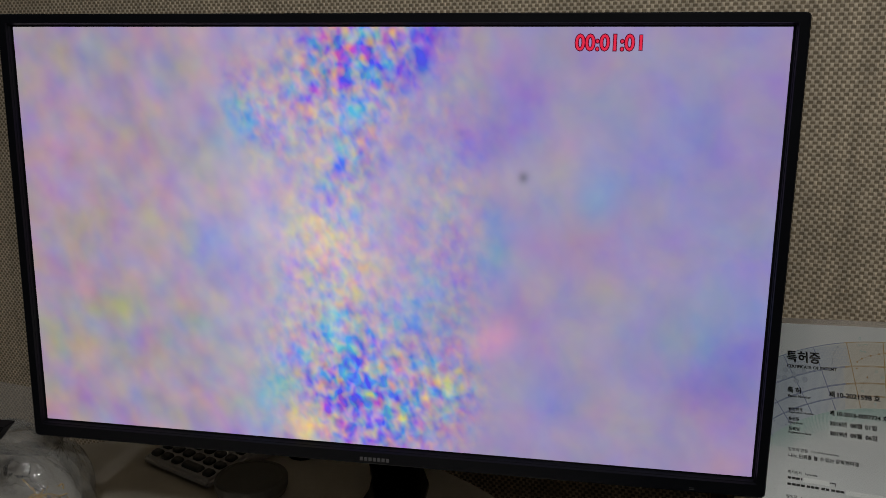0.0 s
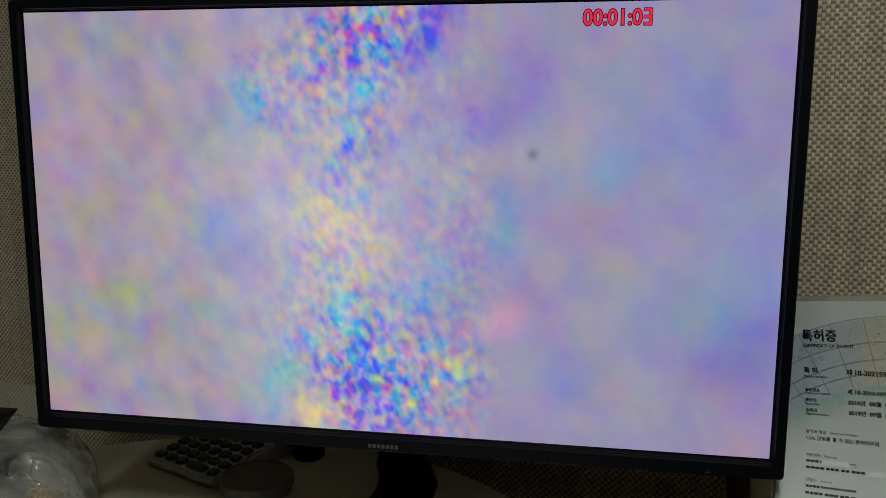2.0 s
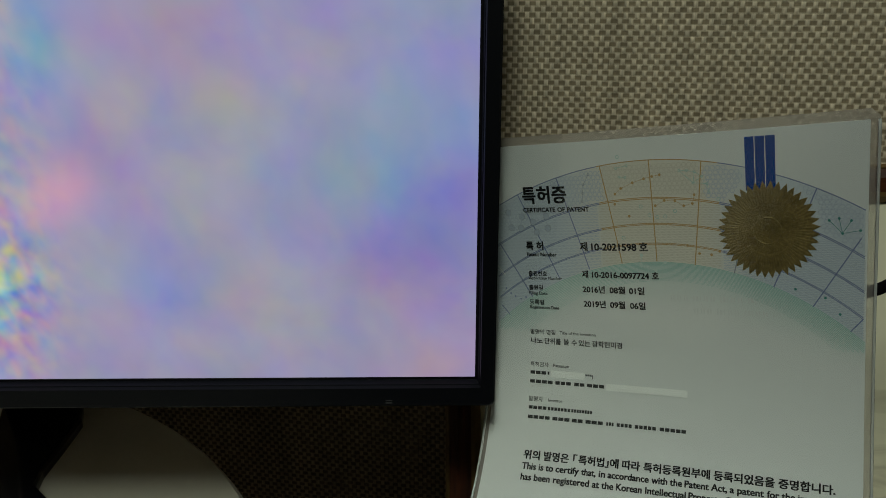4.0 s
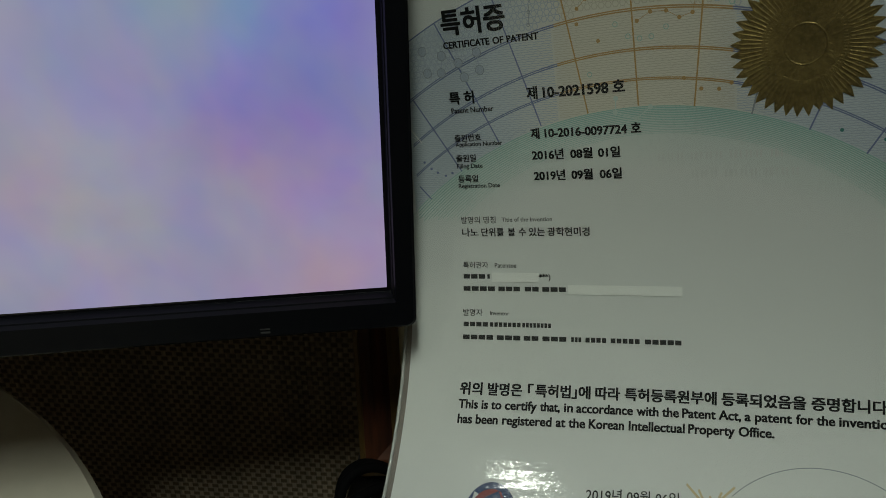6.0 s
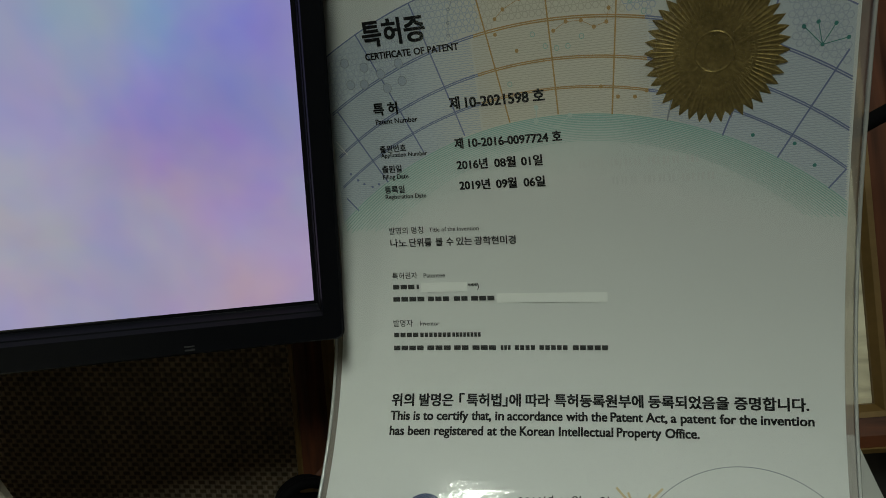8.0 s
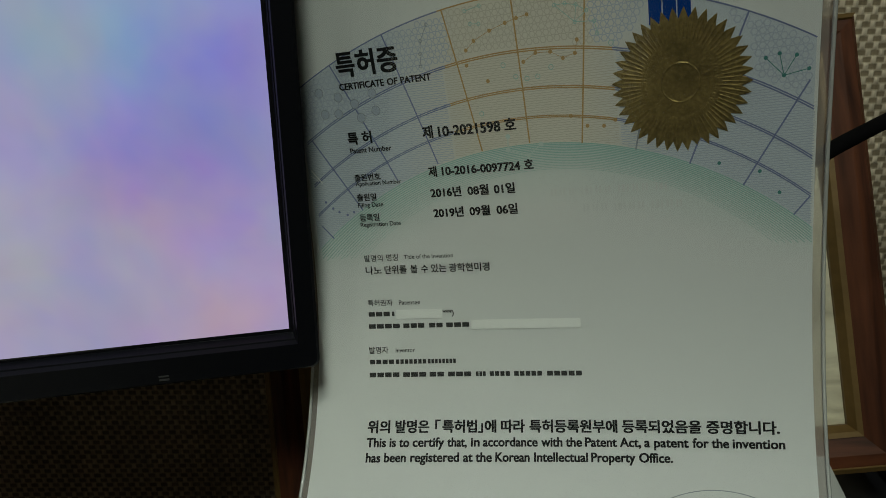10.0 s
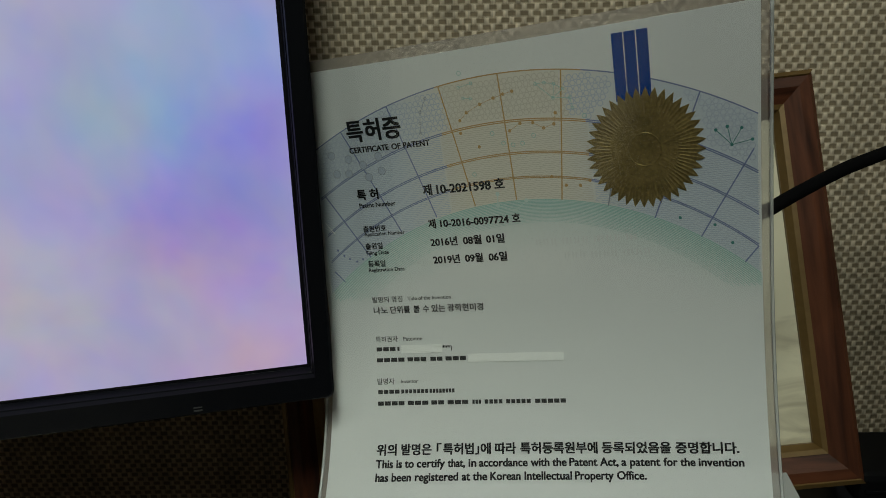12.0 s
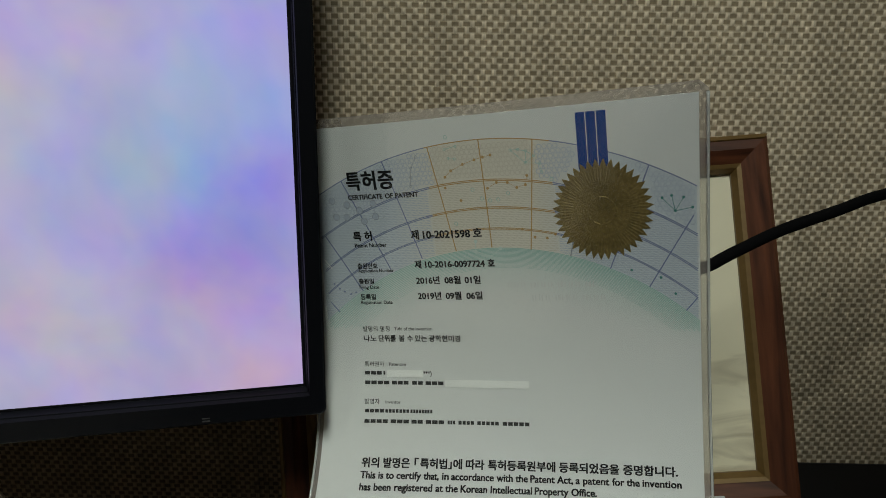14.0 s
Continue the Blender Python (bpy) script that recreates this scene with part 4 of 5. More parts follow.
    for v, a, n in ((87.8, 113.0, 13), (95.0, 126.0, 11)):
        for k in range(n):
            u = a + k * 3.7 + (1.6 if k % 4 == 3 else 0.0)
            for b in (-0.8, 0.7):
                ribbon_line(ghost, [(u + b, v - 1.5), (u + b, v + 1.5)], 0.75, 0.03)
    tagged(part("show_through", ghost, M_INK_GHOST, e, "faint writing showing through"), kind="stuff")
    # type
    for body, u0, u1, v, bold, ink in LINES:
        part("printed_line", text_line(body, u0, u1, v, bold, WORDS.get(body, ())), ink, e)
    for words, v, high in BARS:
        part("printed_bar", bar_line(words, v, high * 0.9), M_INK_BAR, e, "dark bars of small writing")
    for a, b, v0, v1 in ((37.0, 58.7, 136.9, 141.1), (71.9, 120.3, 142.2, 146.4)):
        part("correction_strip", sheet_mesh(a, b, v0, v1, 0.3, 10, 2, thick=0.12), M_TAPE, e, "white correction tape over writing")
    # a short crease in the film near the edge, its glint painted as white strips
    crease = bmesh.new()
    ribbon_line(crease, [(3.6, 71.0), (5.6, 73.8), (8.2, 77.2)], 0.5, 0.95)
    ribbon_line(crease, [(2.2, 73.2), (4.4, 74.4), (6.6, 76.4)], 0.28, 0.95)
    part("crease_glint", crease, M_CREASE_GLINT, e, "short crease in the film, its glint painted white")
    # ribbon and seal
    for k in range(3):
        a = 154.7 + k * 5.05
        part("ribbon_stripe", sheet_mesh(a, a + 4.6, 2.5, 29.0, 0.10, 3, 8), M_RIBBON, e, "deep blue ribbon stripe")
    part("seal", seal_mesh(165.0, 49.7, 25.4), M_GOLD, e, "embossed gold foil seal with a toothed rim")
    # emblem near the foot of the sheet
    bm = bmesh.new()
    dots(bm, [(42.4, 236.0)], 10.8, 0.08, 0, 40)
    emb = part("emblem", bm, M_NAVY, e, "round navy and crimson emblem")
    bm = bmesh.new()
    dots(bm, [(42.4, 236.3)], 8.6, 0.14, 0, 36)
    part("emblem_core", bm, M_BRONZE, emb)
    return e


def seal_mesh(cu, cv, r):
    """Foil wafer: sharp teeth, fine rays between two milled rings, a rough embossed middle with a small ring."""
    bm = bmesh.new()
    seg, teeth = 480, 40
    radii = [0.0, 2.0, 4.0, 6.0, 6.5, 6.9, 7.3, 9.0, 10.8, 12.2, 12.6, 13.4, 13.8, 14.4, 15.0, 17.0, 19.0, 20.6, 21.4, r]
    rings = []
    for q in radii:
        if q == 0:
            rings.append([bm.verts.new(on_sheet(cu, cv, 0.4))])
            continue
        row = []
        for k in range(seg):
            a = 2 * math.pi * k / seg
            rr, h = q, 0.34
            x, y = q * math.cos(a), q * math.sin(a)
            if q == r:
                tooth = abs(((k * teeth / seg) % 1.0) * 2 - 1)
                rr, h = 21.6 + (r - 21.6) * (1 - tooth), 0.16
            elif q > 14.9:
                h = 0.34 + (0.10 if (k // 2) % 3 == 0 else -0.03)
            elif q in (12.6, 13.4):
                h = 0.38 + (0.07 if (k // 3) % 2 == 0 else 0.0)
            elif q == 6.9:
                h = 0.56
            elif q < 12.2:
                p = Vector((x * 0.42, y * 0.42, 3.7))
                h = 0.34 + 0.16 * noise.noise(p) + 0.10 * noise.noise(p * 2.7)
            h += 0.34 * noise.noise(Vector((x * 0.10, y * 0.10, 8.1)))
            row.append(bm.verts.new(on_sheet(cu + rr * math.cos(a), cv + rr * math.sin(a), h)))
        rings.append(row)
    for a, b in zip(rings, rings[1:]):
        for k in range(seg):
            n = (k + 1) % seg
            if len(a) == 1:
                bm.faces.new((a[0], b[k], b[n]))
            else:
                bm.faces.new((a[k], b[k], b[n], a[n]))
    return bm


LINES = [
    ("특허증", 23.8, 53.0, 28.1, 0.036, M_INK),
    ("CERTIFICATE OF PATENT", 23.7, 66.5, 36.9, 0.038, M_INK),
    ("특 허", 23.6, 34.9, 58.7, 0.038, M_INK),
    ("Patent Number", 23.8, 43.4, 64.0, 0.022, M_INK),
    ("제 10-2021598 호", 58.9, 99.9, 58.9, 0.038, M_INK),
    ("출원번호", 23.8, 36.2, 75.9, 0.026, M_INK),
    ("Application Number", 23.9, 45.8, 79.0, 0.018, M_INK),
    ("출원일", 23.6, 32.9, 84.8, 0.026, M_INK),
    ("Filing Date", 23.6, 35.7, 88.6, 0.018, M_INK),
    ("등록일", 23.7, 33.1, 94.0, 0.026, M_INK),
    ("Registration Date", 23.6, 43.0, 97.5, 0.018, M_INK),
    ("제 10-2016-0097724 호", 59.0, 105.4, 75.6, 0.038, M_INK),
    ("2016년  08월  01일", 58.8, 96.4, 84.7, 0.038, M_INK),
    ("2019년  09월  06일", 59.0, 96.8, 93.6, 0.038, M_INK),
    ("발명의 명칭", 23.5, 39.9, 112.8, 0.008, M_INK_GREY),
    ("Title of the Invention", 42.7, 65.8, 112.8, 0.008, M_INK_GREY),
    ("나노 단위를 볼 수 있는 광학현미경", 23.6, 82.0, 118.4, 0.022, M_INK),
    ("특허권자", 23.5, 35.5, 133.5, 0.008, M_INK_GREY),
    ("Patentee", 38.5, 48.6, 133.6, 0.008, M_INK_GREY),
    ("***)", 58.9, 64.0, 139.0, 0.018, M_INK),
    ("발명자", 23.3, 32.5, 155.2, 0.008, M_INK_GREY),
    ("Inventor", 36.0, 45.1, 155.4, 0.008, M_INK_GREY),
    ("위의 발명은 「특허법」에 따라 특허등록원부에 등록되었음을 증명합니다.", 23.7, 198.3, 188.7, 0.038, M_INK),
    ("This is to certify that, in accordance with the Patent Act, a patent for the invention", 23.5, 200.3, 195.8, 0.034, M_INK),
    ("has been registered at the Korean Intellectual Property Office.", 23.7, 156.3, 201.9, 0.034, M_INK),
    ("2019년 09월 06일", 82.0, 119.5, 228.0, 0.008, M_INK_GREY),
]
BARS = [
    ([(23.6, 34.4, 3), (34.9, 36.4, 1)], 138.7, 2.3),
    ([(23.5, 38.9, 4), (40.0, 50.5, 3), (52.2, 59.1, 2), (60.2, 71.4, 3)], 144.3, 2.3),
    ([(23.6, 35.6, 4), (36.0, 50.7, 7), (51.0, 64.4, 8)], 160.5, 2.2),
    ([(23.5, 38.1, 4), (39.3, 50.7, 3), (51.7, 58.9, 2), (60.2, 71.4, 3), (73.0, 77.8, 3), (79.3, 88.8, 4), (90.2, 103.0, 5), (104.7, 120.3, 5)], 166.3, 2.3),
]
# ends of the words, in mm, where the line's setting is wider or tighter than the built-in font's
WORDS = {
    "특허증": (("특", 24.3, 32.8), ("허", 34.0, 42.0), ("증", 43.8, 52.7)),
    "CERTIFICATE OF PATENT": (("CERTIFICATE", 24.0, 44.9), ("OF", 46.5, 51.2), ("PATENT", 52.7, 66.3)),
    "제 10-2021598 호": (("제", 58.9, 63.4), ("10-2021598", 66.0, 93.2), ("호", 95.1, 99.9)),
    "제 10-2016-0097724 호": (("제", 59.0, 62.7), ("10-2016-0097724", 65.2, 99.8), ("호", 101.6, 105.4)),
    "2016년  08월  01일": (("2016년", 58.8, 72.6), ("08월", 75.7, 85.0), ("01일", 87.5, 96.5)),
    "2019년  09월  06일": (("2019년", 59.0, 72.7), ("09월", 75.6, 84.6), ("06일", 87.7, 96.8)),
    "나노 단위를 볼 수 있는 광학현미경": (("나노", 23.7, 31.4), ("단위를", 32.9, 43.4), ("볼", 45.3, 48.6), ("수", 50.4, 53.6), ("있는", 55.0, 62.2), ("광학현미경", 63.4, 82.0)),
    "위의 발명은 「특허법」에 따라 특허등록원부에 등록되었음을 증명합니다.": (
        ("위의", 23.5, 33.6), ("발명은", 36.3, 51.6), ("「", 54.5, 56.7), ("특허법", 57.8, 73.1), ("」", 73.8, 75.8), ("에", 76.8, 81.7), ("따라", 84.0, 94.3), ("특허등록원부에", 96.5, 133.7), ("등록되었음을", 135.9, 167.9), ("증명합니다.", 170.1, 198.2)),
    "This is to certify that, in accordance with the Patent Act, a patent for the invention": (
        ("This is to", 23.4, 42.8), ("certify", 44.5, 58.6), ("that,", 60.2, 68.7), ("in", 70.7, 74.4), ("accordance", 76.0, 99.8), ("with", 101.5, 110.4), ("the", 112.0, 118.7), ("Patent Act,", 120.2, 143.3), ("a patent", 144.8, 162.6), ("for the", 164.3, 178.5), ("invention", 180.1, 200.0)),
    "has been registered at the Korean Intellectual Property Office.": (
        ("has been", 23.6, 41.6), ("registered", 43.8, 65.4), ("at the", 67.4, 79.9), ("Korean", 81.6, 96.3), ("Intellectual", 98.4, 121.1), ("Property", 122.7, 140.8), ("Office.", 142.5, 156.0)),
}

CERTIFICATE = certificate()


# ---- framed picture leaning on the wall ----
def frame_strip(bm, a, b, profile, inward, front):
    """One mitred side of a frame from corner a to corner b: profile of (inset, forward)."""
    a, b, inward, front = Vector(a), Vector(b), Vector(inward), Vector(front)
    along = (b - a).normalized()
    rows = []
    for s, f in profile:
        rows.append((bm.verts.new(a + along * s + inward * s + front * f), bm.verts.new(b - along * s + inward * s + front * f)))
    n = len(rows)
    for k in range(n):
        p, q = rows[k], rows[(k + 1) % n]
        bm.faces.new((p[0], p[1], q[1], q[0]))
    bm.faces.new([r[0] for r in rows])
    bm.faces.new([r[1] for r in rows][::-1])
    return bm


M_FRAME_H = wood("brown_frame_wood_across", (0.024, 0.007, 0.0035), (0.118, 0.037, 0.0155), 0)
M_FRAME_V = wood("brown_frame_wood", (0.024, 0.007, 0.0035), (0.118, 0.037, 0.0155), 2)
M_GILT = grainy(mat("dull_gilt", (0.165, 0.098, 0.032), 0.42, 0.35), 200, 0.2, 0.2)


def picture_surface():
    m = mat("pale_landscape_print", (0.70, 0.66, 0.52), 0.55)
    t, b = nodes(m)
    co = add(t, "ShaderNodeTexCoord").outputs["Object"]
    n = add(t, "ShaderNodeTexNoise", [("Vector", add(t, "ShaderNodeMapping", [("Vector", co), ("Scale", (14, 1, 60))]).outputs[0]), ("Scale", 1.0), ("Detail", 6.0), ("Distortion", 1.0)]).outputs[0]
    z = add(t, "ShaderNodeSeparateXYZ", [(0, co)]).outputs[2]
    low = add(t, "ShaderNodeMapRange", [(0, z), (1, 0.16), (2, 0.05)]).outputs[0]
    ramp = add(t, "ShaderNodeMapRange", [(0, n), (1, 0.5), (2, 0.75)]).outputs[0]
    col = mix(t, maths(t, "MULTIPLY", ramp, low), (0.72, 0.67, 0.50), (0.36, 0.31, 0.21))
    t.links.new(col, b.inputs["Base Color"])
    return m


M_PRINT = picture_surface()


def framed_picture():
    m = Matrix.Translation((0.334, 0.082, 0.7285)) @ pose(0, 0, 0, 0, 0, -15.19) @ pose(0, 0, 0, -22.06) @ pose(0, 0, 0, 0, -5.8, 0) @ pose(0, 0, -0.005)
    e = empty("framed_picture", m)
    tagged(e, "brown wooden picture frame with gilt lip, leaning on the wall", "picture frame")
    w, h, face = 0.358, 0.260, 0.0255
    prof = [(0.0, -0.014), (0.0, 0.001), (0.003, 0.004), (0.010, 0.0045), (face - 0.006, 0.0), (face - 0.006, -0.014)]
    lip = [(face - 0.006, -0.008), (face - 0.006, 0.0008), (face - 0.003, 0.0), (face, -0.005), (face, -0.008)]
    rim = [(0.0004, 0.0012), (0.0, 0.0035), (0.0028, 0.0052), (0.0035, 0.0044)]
    front = (0, -1, 0)
    sides = (((0, 0, 0), (w, 0, 0), (0, 0, 1), M_FRAME_H), ((w, 0, 0), (w, 0, h), (-1, 0, 0), M_FRAME_V), ((w, 0, h), (0, 0, h), (0, 0, -1), M_FRAME_H), ((0, 0, h), (0, 0, 0), (1, 0, 0), M_FRAME_V))
    for a, b, inward, mm in sides:
        s = part("frame_side", frame_strip(bmesh.new(), a, b, prof, inward, front), mm, e, "dark brown wood-grained side")
        part("gilt_lip", frame_strip(bmesh.new(), a, b, lip, inward, front), M_GILT, s, "dull gilt inner lip")
        if a[0] == 0 or b[0] == 0:
            part("gilt_edge", frame_strip(bmesh.new(), a, b, rim, inward, front), M_GILT, s, "dull gilt outer edge")
    part("print", box(face - 0.003, w - face + 0.003, 0.0082, 0.011, face - 0.003, h - face + 0.003), M_PRINT, e, "pale washed landscape print")
    part("backing", box(0.006, w - 0.006, 0.0142, 0.017, 0.006, h - 0.006), M_TABLE_EDGE, e)


framed_picture()


# ---- black cable or arm crossing before the frame ----
def smooth_path(pts, steps=8):
    """A rounded path through the points."""
    P = [Vector(q) for q in pts]
    out = []
    for i in range(len(P) - 1):
        p0, p1, p2, p3 = P[max(i - 1, 0)], P[i], P[i + 1], P[min(i + 2, len(P) - 1)]
        for s in range(steps):
            f = s / steps
            out.append(0.5 * ((2 * p1) + (p2 - p0) * f + (2 * p0 - 5 * p1 + 4 * p2 - p3) * f * f + (3 * p1 - p0 - 3 * p2 + p3) * f ** 3))
    return out + [P[-1]]


CABLE = [(0.455, -0.015, DESK + 0.006), (0.475, -0.02, 0.79), (0.505, -0.035, 0.88), (0.545, -0.043, 0.946), (0.566, -0.039, 0.956), (0.588, -0.034, 0.963), (0.614, -0.027, 0.969),
         (0.652, -0.018, 0.975), (0.692, -0.008, 0.981), (0.76, 0.005, 0.984), (0.86, 0.015, 0.965), (0.96, 0.0, 0.89), (1.02, -0.03, 0.79), (1.05, -0.06, DESK + 0.006)]
ob = part("thick_cable", tube(smooth_path(CABLE), 0.0033, 14), M_RUBBER, smooth=True)
tagged(ob, "thick black rubber cable bending up past the picture frame", "cable")


# ---- things on the round table ----
def calculator():
    m = Matrix.Translation((-0.352, 0.174, TABLE + 0.002)) @ pose(0, 0, 0, 0, 0, -24.5)
    e = empty("calculator", m)
    tagged(e, "silver-grey desktop calculator with dark keys on the table", "calculator")
    w, d = 0.128, 0.18
    bm = bmesh.new()
    lo = [bm.verts.new(c) for c in ((0, 0, 0), (w, 0, 0), (w, d, 0), (0, d, 0))]
    hi = [bm.verts.new(c) for c in ((0.003, 0.003, 0.009), (w - 0.003, 0.003, 0.009), (w - 0.003, d - 0.003, 0.034), (0.003, d - 0.003, 0.034))]
    bm.faces.new(lo[::-1])
    bm.faces.new(hi)
    for k in range(4):
        bm.faces.new((lo[k], lo[(k + 1) % 4], hi[(k + 1) % 4], hi[k]))
    bmesh.ops.bevel(bm, geom=bm.edges[:], offset=0.0035, segments=2, affect="EDGES")
    part("body", bm, M_SILVER, e, "silver-grey plastic body")
    slope = (0.034 - 0.009) / (d - 0.006)
    tilt = math.degrees(math.atan(slope))
    def key(x, y, kx, ky, mm, label=""):
        bm = box(-kx / 2, kx / 2, -ky / 2, ky / 2, -0.008, 0.0046, 0.0042, 3)
        k = part("key", bm, mm, e, label)
        k.matrix_local = pose(x, y, 0.009 + (y - 0.003) * slope, tilt)
    cols = [0.0155 + 0.0194 * k for k in range(6)]
    for r in range(5):
        y = 0.015 + r * 0.0178
        for c, x in enumerate(cols):
            if c == 4 and r == 0:
                continue
            mm = M_KEY_RED if (c, r) in ((0, 3), (0, 4)) else M_KEY
            if c == 3 and r == 0:
                key(x + 0.0097, y, 0.034, 0.0128, mm, "wide dark key")
            else:
                key(x, y, 0.0150, 0.0134, mm)
    disp = box(0.010, w - 0.010, 0.112, 0.152, -0.003, 0.0012, 0.002)
    o = part("display", disp, M_GLOSS, e, "dark glossy display")
    o.matrix_local = pose(0, 0, 0.009 - 0.003 * slope, tilt)


calculator()

M_JAR = grainy(mat("grey_translucent_plastic", (0.16, 0.155, 0.135), 0.35), 90, 0.08, 0.05)
M_LID = grainy(mat("matt_grey_lid", (0.13, 0.122, 0.105), 0.5), 90, 0.1, 0.05)


def jar():
    e = empty("round_jar", pose(-0.184, 0.130, TABLE))
    tagged(e, "low round grey plastic jar with a flat lid on the table", "jar")
    part("body", lathe([(0, 0), (0.038, 0), (0.0405, 0.003), (0.041, 0.0085), (0, 0.0085)], 64), M_JAR, e, "pale grey jar body")
    part("lid", lathe([(0, 0.0087), (0.0422, 0.0087), (0.0428, 0.010), (0.0428, 0.019), (0.0415, 0.0208), (0.037, 0.0212), (0.036, 0.0205), (0, 0.0205)], 64), M_LID, e, "matt dark grey lid", smooth=False)


jar()
ob = part("lens_cap", lathe([(0, 0), (0.019, 0), (0.0205, 0.003), (0.0205, 0.014), (0.018, 0.017), (0, 0.017)], 40), M_BLACK_MATT)
ob.matrix_world = pose(-0.158, 0.238, TABLE)
tagged(ob, "small round black plastic cap on the table", "cap")


ob = part("white_card", box(-0.105, -0.018, 0.02, 0.052, TABLE + 0.0004, TABLE + 0.0022, 0.0004), M_TAPE)
tagged(ob, "small white card lying before the monitor foot", "card")


# ---- clear plastic bag, crumpled ----
def bag_film():
    """Thin clear bag: a light haze, crinkled gloss."""
    m = film_material("clear_bag_film", 0.15, 0.13)
    t = m.node_tree
    co = add(t, "ShaderNodeTexCoord").outputs["Object"]
    warp = add(t, "ShaderNodeTexNoise", [("Vector", co), ("Scale", 18.0), ("Detail", 3.0)]).outputs[1]
    p = add(t, "ShaderNodeVectorMath", [(0, co), (1, add(t, "ShaderNodeVectorMath", [(0, warp), ("Scale", 0.06)], operation="SCALE").outputs[0])], operation="ADD").outputs[0]
    p = add(t, "ShaderNodeMapping", [("Vector", p), ("Rotation", (0.3, 0.5, 0.7)), ("Scale", (0.45, 1.0, 1.0))]).outputs[0]
    def ridge(scale, stretch, turn, detail):
        q = add(t, "ShaderNodeMapping", [("Vector", p), ("Rotation", (0.2, 0.4, turn)), ("Scale", stretch)]).outputs[0]
        n = add(t, "ShaderNodeTexNoise", [("Vector", q), ("Scale", scale), ("Detail", detail), ("Roughness", 0.4)]).outputs[0]
        return maths(t, "POWER", maths(t, "SUBTRACT", 1.0, maths(t, "MINIMUM", maths(t, "MULTIPLY", maths(t, "ABSOLUTE", maths(t, "SUBTRACT", n, 0.5)), 7.0), 1.0)), 2.0)
    h = maths(t, "ADD", ridge(20.0, (0.35, 1.0, 1.0), 0.5, 1.0), maths(t, "MULTIPLY", ridge(34.0, (1.0, 0.4, 1.0), -0.4, 2.0), 0.5))
    for n in t.nodes:
        if n.type == "BUMP":
            n.inputs["Strength"].default_value = 1.0
            n.inputs["Distance"].default_value = 0.005
            t.links.new(h, n.inputs["Height"])
    return m


M_BAG = bag_film()
M_MOUTH = film_material("flat_bag_film", 0.55, 0.25, (0.26, 0.24, 0.215))
M_TWIG = grainy(mat("dried_yellow_twigs", (0.72, 0.46, 0.14), 0.7), 200, 0.3, 0.3)


def plastic_bag():
    e = empty("plastic_bag", pose(-0.438, 0.014, TABLE))
    tagged(e, "crumpled clear plastic bag holding brown dried twigs", "plastic bag")
    def lump(rx, ry, h, seed, power=3.0, seg=110, rows=44):
        """A full, round-shouldered bag with creases running over it."""
        bm = bmesh.new()
        rings = []
        for j in range(rows):
            b = radians(90.0 * j / rows)
            k, z = abs(math.cos(b)) ** (2 / power), abs(math.sin(b)) ** (2 / power)
            row = []
            for i in range(seg):
                a = 2 * math.pi * i / seg
                q = Vector((math.cos(a) * k * 2.0, math.sin(a) * k * 2.0, z * 1.6 + seed))
                crease = 0.16 * (0.5 - abs(noise.noise(q * 0.9))) + 0.035 * (0.5 - abs(noise.noise(q * 2.0))) + 0.006 * (0.5 - abs(noise.noise(q * 6.0)))
                r = k * (0.93 + crease)
                row.append(bm.verts.new((rx * r * math.cos(a), ry * r * math.sin(a), 0.001 + h * z * (0.93 + crease))))
            rings.append(row)
        for a, b in zip(rings, rings[1:]):
            for i in range(seg):
                bm.faces.new((a[i], a[(i + 1) % seg], b[(i + 1) % seg], b[i]))
        bm.faces.new(rings[-1])
        return bm
    part("film", lump(0.122, 0.077, 0.107, 2.0), M_BAG, e, "clear crinkled film", smooth=True)
    part("inner_fold", lump(0.104, 0.062, 0.085, 7.7, 2.4), M_BAG, e, "inner fold of clear film", smooth=True)
    # loose mouth of the bag lying up behind it
    bm = bmesh.new()
    grid = []
    for j in range(31):
        f = j / 30
        row = []
        for i in range(41):
            g = i / 40
            q = Vector((g * 4, f * 3, 1.3))
            w = 0.012 * noise.noise(q * 0.8)
            row.append(bm.verts.new((0.05 - 0.30 * g, 0.03 + 0.10 * f + w, 0.068 + f * (0.026 + 0.020 * min(1.0, g * 2.5)) + 0.3 * w)))
        grid.append(row)
    for a, b in zip(grid, grid[1:]):
        for i in range(40):
            bm.faces.new((a[i], a[i + 1], b[i + 1], b[i]))
    part("mouth", bm, M_MOUTH, e, "loose flat mouth of the bag", smooth=True)
    rnd = random.Random(11)
    bm = bmesh.new()
    for k in range(80):
        c = Vector((0.080 + rnd.gauss(0, 0.011), -0.022 + rnd.gauss(0, 0.012), 0.034 + rnd.gauss(0, 0.010)))
        d = Vector((rnd.gauss(0, 1), rnd.gauss(0, 1), rnd.gauss(0, 0.8))).normalized() * rnd.uniform(0.004, 0.011)
        n = Vector((rnd.gauss(0, 1), rnd.gauss(0, 1), rnd.gauss(0, 1))).normalized() * 0.004
        r = rnd.uniform(0.0005, 0.0013)
        tube([c - d, c - d * 0.4 + n, c + d * 0.4 + n, c + d], r, 5, bm)
    tagged(part("twigs", bm, M_TWIG, e, "yellowish brown dried twigs"), kind="stuff")


plastic_bag()


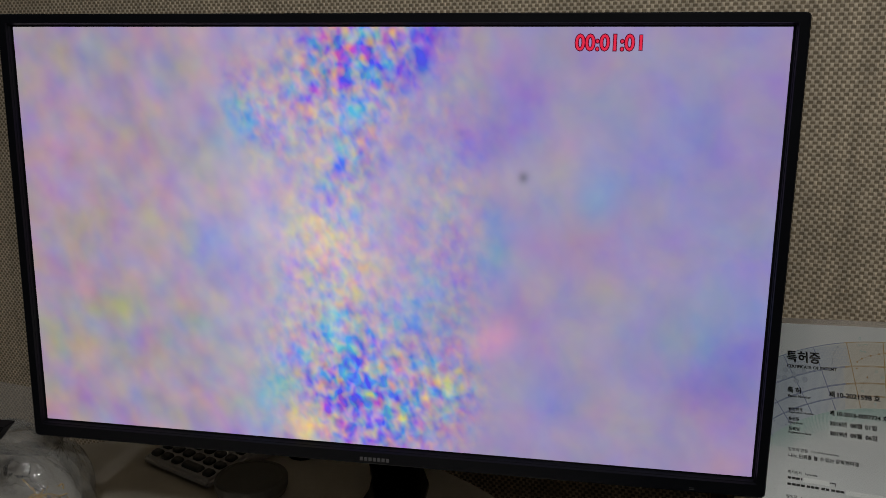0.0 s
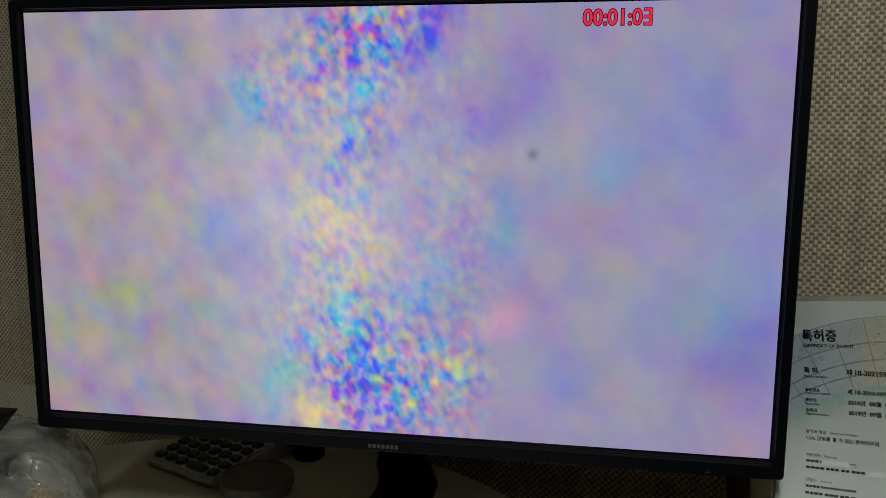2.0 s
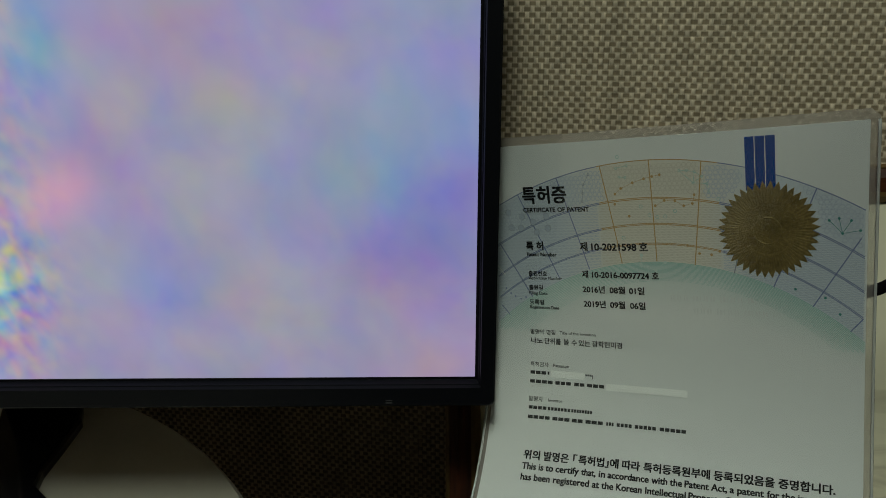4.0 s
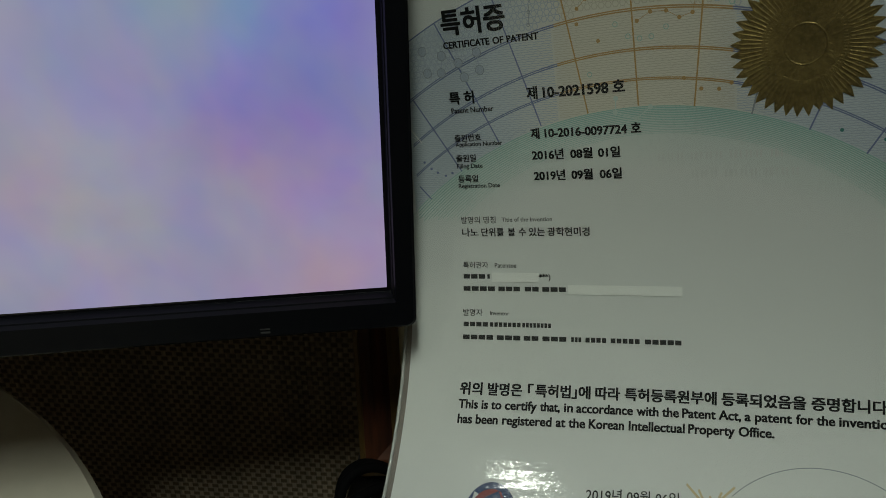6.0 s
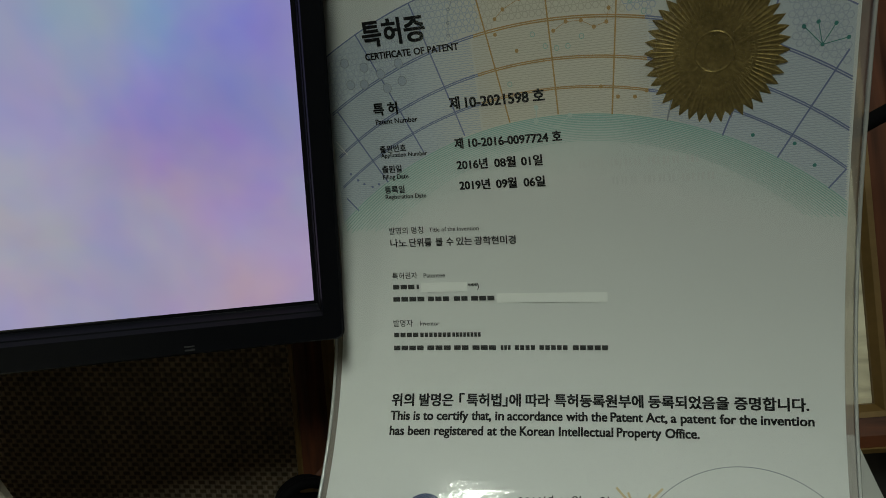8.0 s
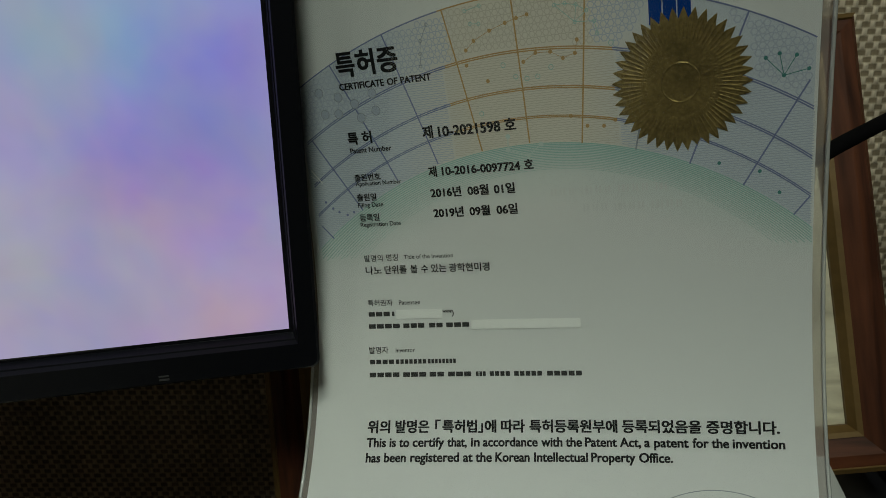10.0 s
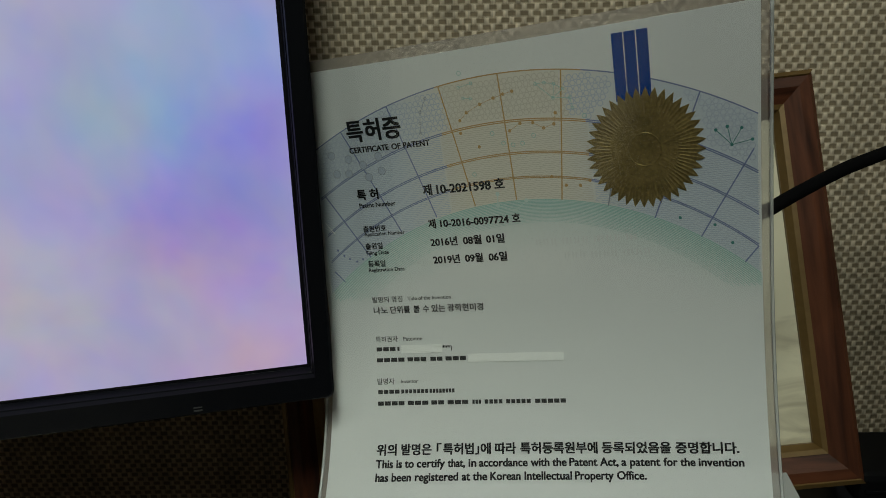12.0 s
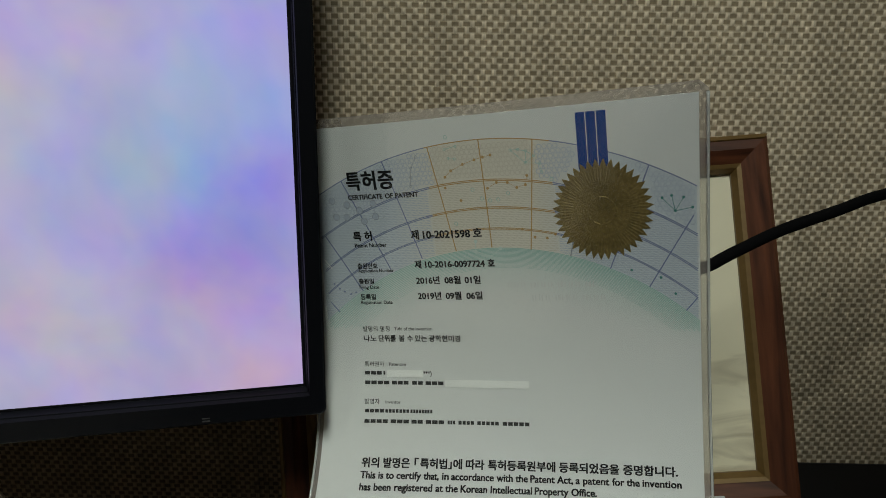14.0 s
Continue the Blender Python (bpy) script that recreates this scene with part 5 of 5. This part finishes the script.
# ---- black panel corner standing on the table ----
def black_box():
    e = empty("black_panel", Matrix.Translation((-0.3425, -0.072, 0.906)))
    tagged(e, "black plastic panel of a device, its corner jutting in", "device")
    bm = bmesh.new()
    front = [(0, 0, 0), (-0.25, -0.02, 0.004), (-0.25, -0.03, -0.158), (-0.13, -0.012, -0.158)]
    a = [bm.verts.new(c) for c in front]
    b = [bm.verts.new((x, y + 0.018, z)) for x, y, z in front]
    bm.faces.new(a)
    bm.faces.new(b[::-1])
    for k in range(4):
        bm.faces.new((a[k], b[k], b[(k + 1) % 4], a[(k + 1) % 4]))
    bmesh.ops.bevel(bm, geom=bm.edges[:], offset=0.0009, segments=2, affect="EDGES")
    part("panel", bm, M_BLACK_MATT, e)


black_box()


# ---- cables, paper and devices on the side desk ----
for k, (dy, top, r) in enumerate(((0.0, 0.022, 0.0030), (0.012, 0.017, 0.0026), (-0.010, 0.012, 0.0030))):
    pts = [(0.318, 0.030 + dy, DESK + r), (0.322, 0.052 + dy, DESK + top * 0.75), (0.333, 0.060 + dy, DESK + top), (0.347, 0.064 + dy * 0.6, DESK + top * 0.8), (0.362, 0.060 + dy * 0.4, DESK + top * 0.3), (0.385, 0.044, DESK + r), (0.44, 0.02 + dy, DESK + r), (0.56, -0.03, DESK + r)]
    ob = part("cable", tube(smooth_path(pts), r, 10), M_RUBBER, smooth=True)
    tagged(ob, "thin black cable lying behind the certificate", "cable", group="cables behind the certificate")

# a loose sheet leaning on the back of the certificate's lower corner
M_SHEET = grainy(mat("plain_white_paper", (0.74, 0.75, 0.72), 0.6), 300, 0.03, 0.05)
bm = bmesh.new()
q = [Vector(c) for c in ((0.44, -0.012, 0.80), (0.588, -0.046, 0.812), (0.640, -0.062, DESK + 0.001), (0.47, -0.030, DESK + 0.001))]
grid = [[bm.verts.new(q[0].lerp(q[1], i / 8).lerp(q[3].lerp(q[2], i / 8), j / 8) + Vector((0, 0.004 * math.sin(j / 8 * 3.1), 0))) for i in range(9)] for j in range(9)]
for a, b in zip(grid, grid[1:]):
    for i in range(8):
        bm.faces.new((a[i], a[i + 1], b[i + 1], b[i]))
ob = part("paper_sheet", bm, M_SHEET)
sol = ob.modifiers.new("thickness", "SOLIDIFY")
sol.thickness = 0.0003
tagged(ob, "plain white paper sheet leaning behind the certificate", "paper")

e = empty("flat_device", Matrix.Translation((0.70, 0.022, DESK)) @ pose(0, 0, 0, 0, 0, -13))
tagged(e, "flat black plastic device lying on the desk", "device")
part("body", box(0, 0.17, 0, 0.055, 0, 0.022, 0.005), M_BLACK_MATT, e)
part("glossy_strip", box(0.004, 0.166, -0.0012, 0.002, 0.008, 0.0105, 0.0005), M_GLOSS, e, "glossy black strip")
M_SHELL = grainy(mat("pale_grey_shell", (0.50, 0.46, 0.44), 0.45), 150, 0.05, 0.05)
e = empty("grey_device", Matrix.Translation((0.811, 0.085, DESK)) @ pose(0, 0, 0, 0, 0, -13))
tagged(e, "pale grey rounded device with a black edge on the desk", "device")
part("shell", box(0.004, 0.12, -0.001, 0.050, 0.004, 0.056, 0.010, 4), M_SHELL, e, "pale grey rounded shell", smooth=True)
part("black_edge", box(0, 0.124, 0.008, 0.046, 0, 0.052, 0.008, 3), M_BLACK_MATT, e, "black edge")


# ---- tall dark block beside the camera, out of view, added to shade the wall low down ----
def unseen_shade_block():
    e = empty("unseen_shade_block", Matrix.Translation((0.575, -0.30, DESK)) @ pose(0, 0, 0, 0, 0, -13))
    tagged(e, "tall black block, unseen, added to shade the low wall", "case")
    part("body", box(0, 0.30, -0.09, 0.03, 0.006, 0.56, 0.006), M_BLACK_MATT, e)
    for x in (0.02, 0.26):
        part("foot", box(x, x + 0.02, -0.07, 0.02, 0, 0.008, 0.002), M_RUBBER, e)


unseen_shade_block()


# ---- moving parts ----
def motions():
    """The band drifts across the picture; the last digit counts 1, 2, 3, its strokes shifting on the panel."""
    drift = ((0, 0.0), (8.2, 0.0), (10.0, 0.0), (10.25, 0.012), (10.4, 0.203), (10.6, 0.207), (10.75, 0.03), (10.85, 0.0), (14.0, 0.0))
    walk(PICTURE_BAND[0], [(t, pose(x, 0, 0)) for t, x in drift])
    X, Zm, hw, hh = 0.2287, 1.2645, 0.0024, 0.0029
    mw = MONITOR.matrix_world.inverted()
    def at(x, z, turn):
        return mw @ pose(X + x, -0.0009, Zm + z) @ pose(0, 0, 0, 0, turn, 0)
    one = [(0.0006, hh, 90), (0.0006, hh, 90), (0.0006, 0, 90), (0.0006, -hh, 90), (0.0006, -hh, 90)]
    two = [(0, 2 * hh, 0), (hw, hh, 90), (0, 0, 0), (-hw, -hh, 90), (0, -2 * hh, 0)]
    three = [(0, 2 * hh, 0), (hw, hh, 90), (0, 0, 0), (hw, -hh, 90), (0, -2 * hh, 0)]
    for ob, a, b, c in zip(SEGMENTS, one, two, three):
        half = ((a[0] + b[0]) / 2, (a[1] + b[1]) / 2, (a[2] + b[2]) / 2)
        walk(ob, [(0, at(*a)), (0.567, at(*a)), (0.6, at(*half)), (0.633, at(*b)), (1.633, at(*b)), (1.667, at(*c)), (14.0, at(*c))])


motions()
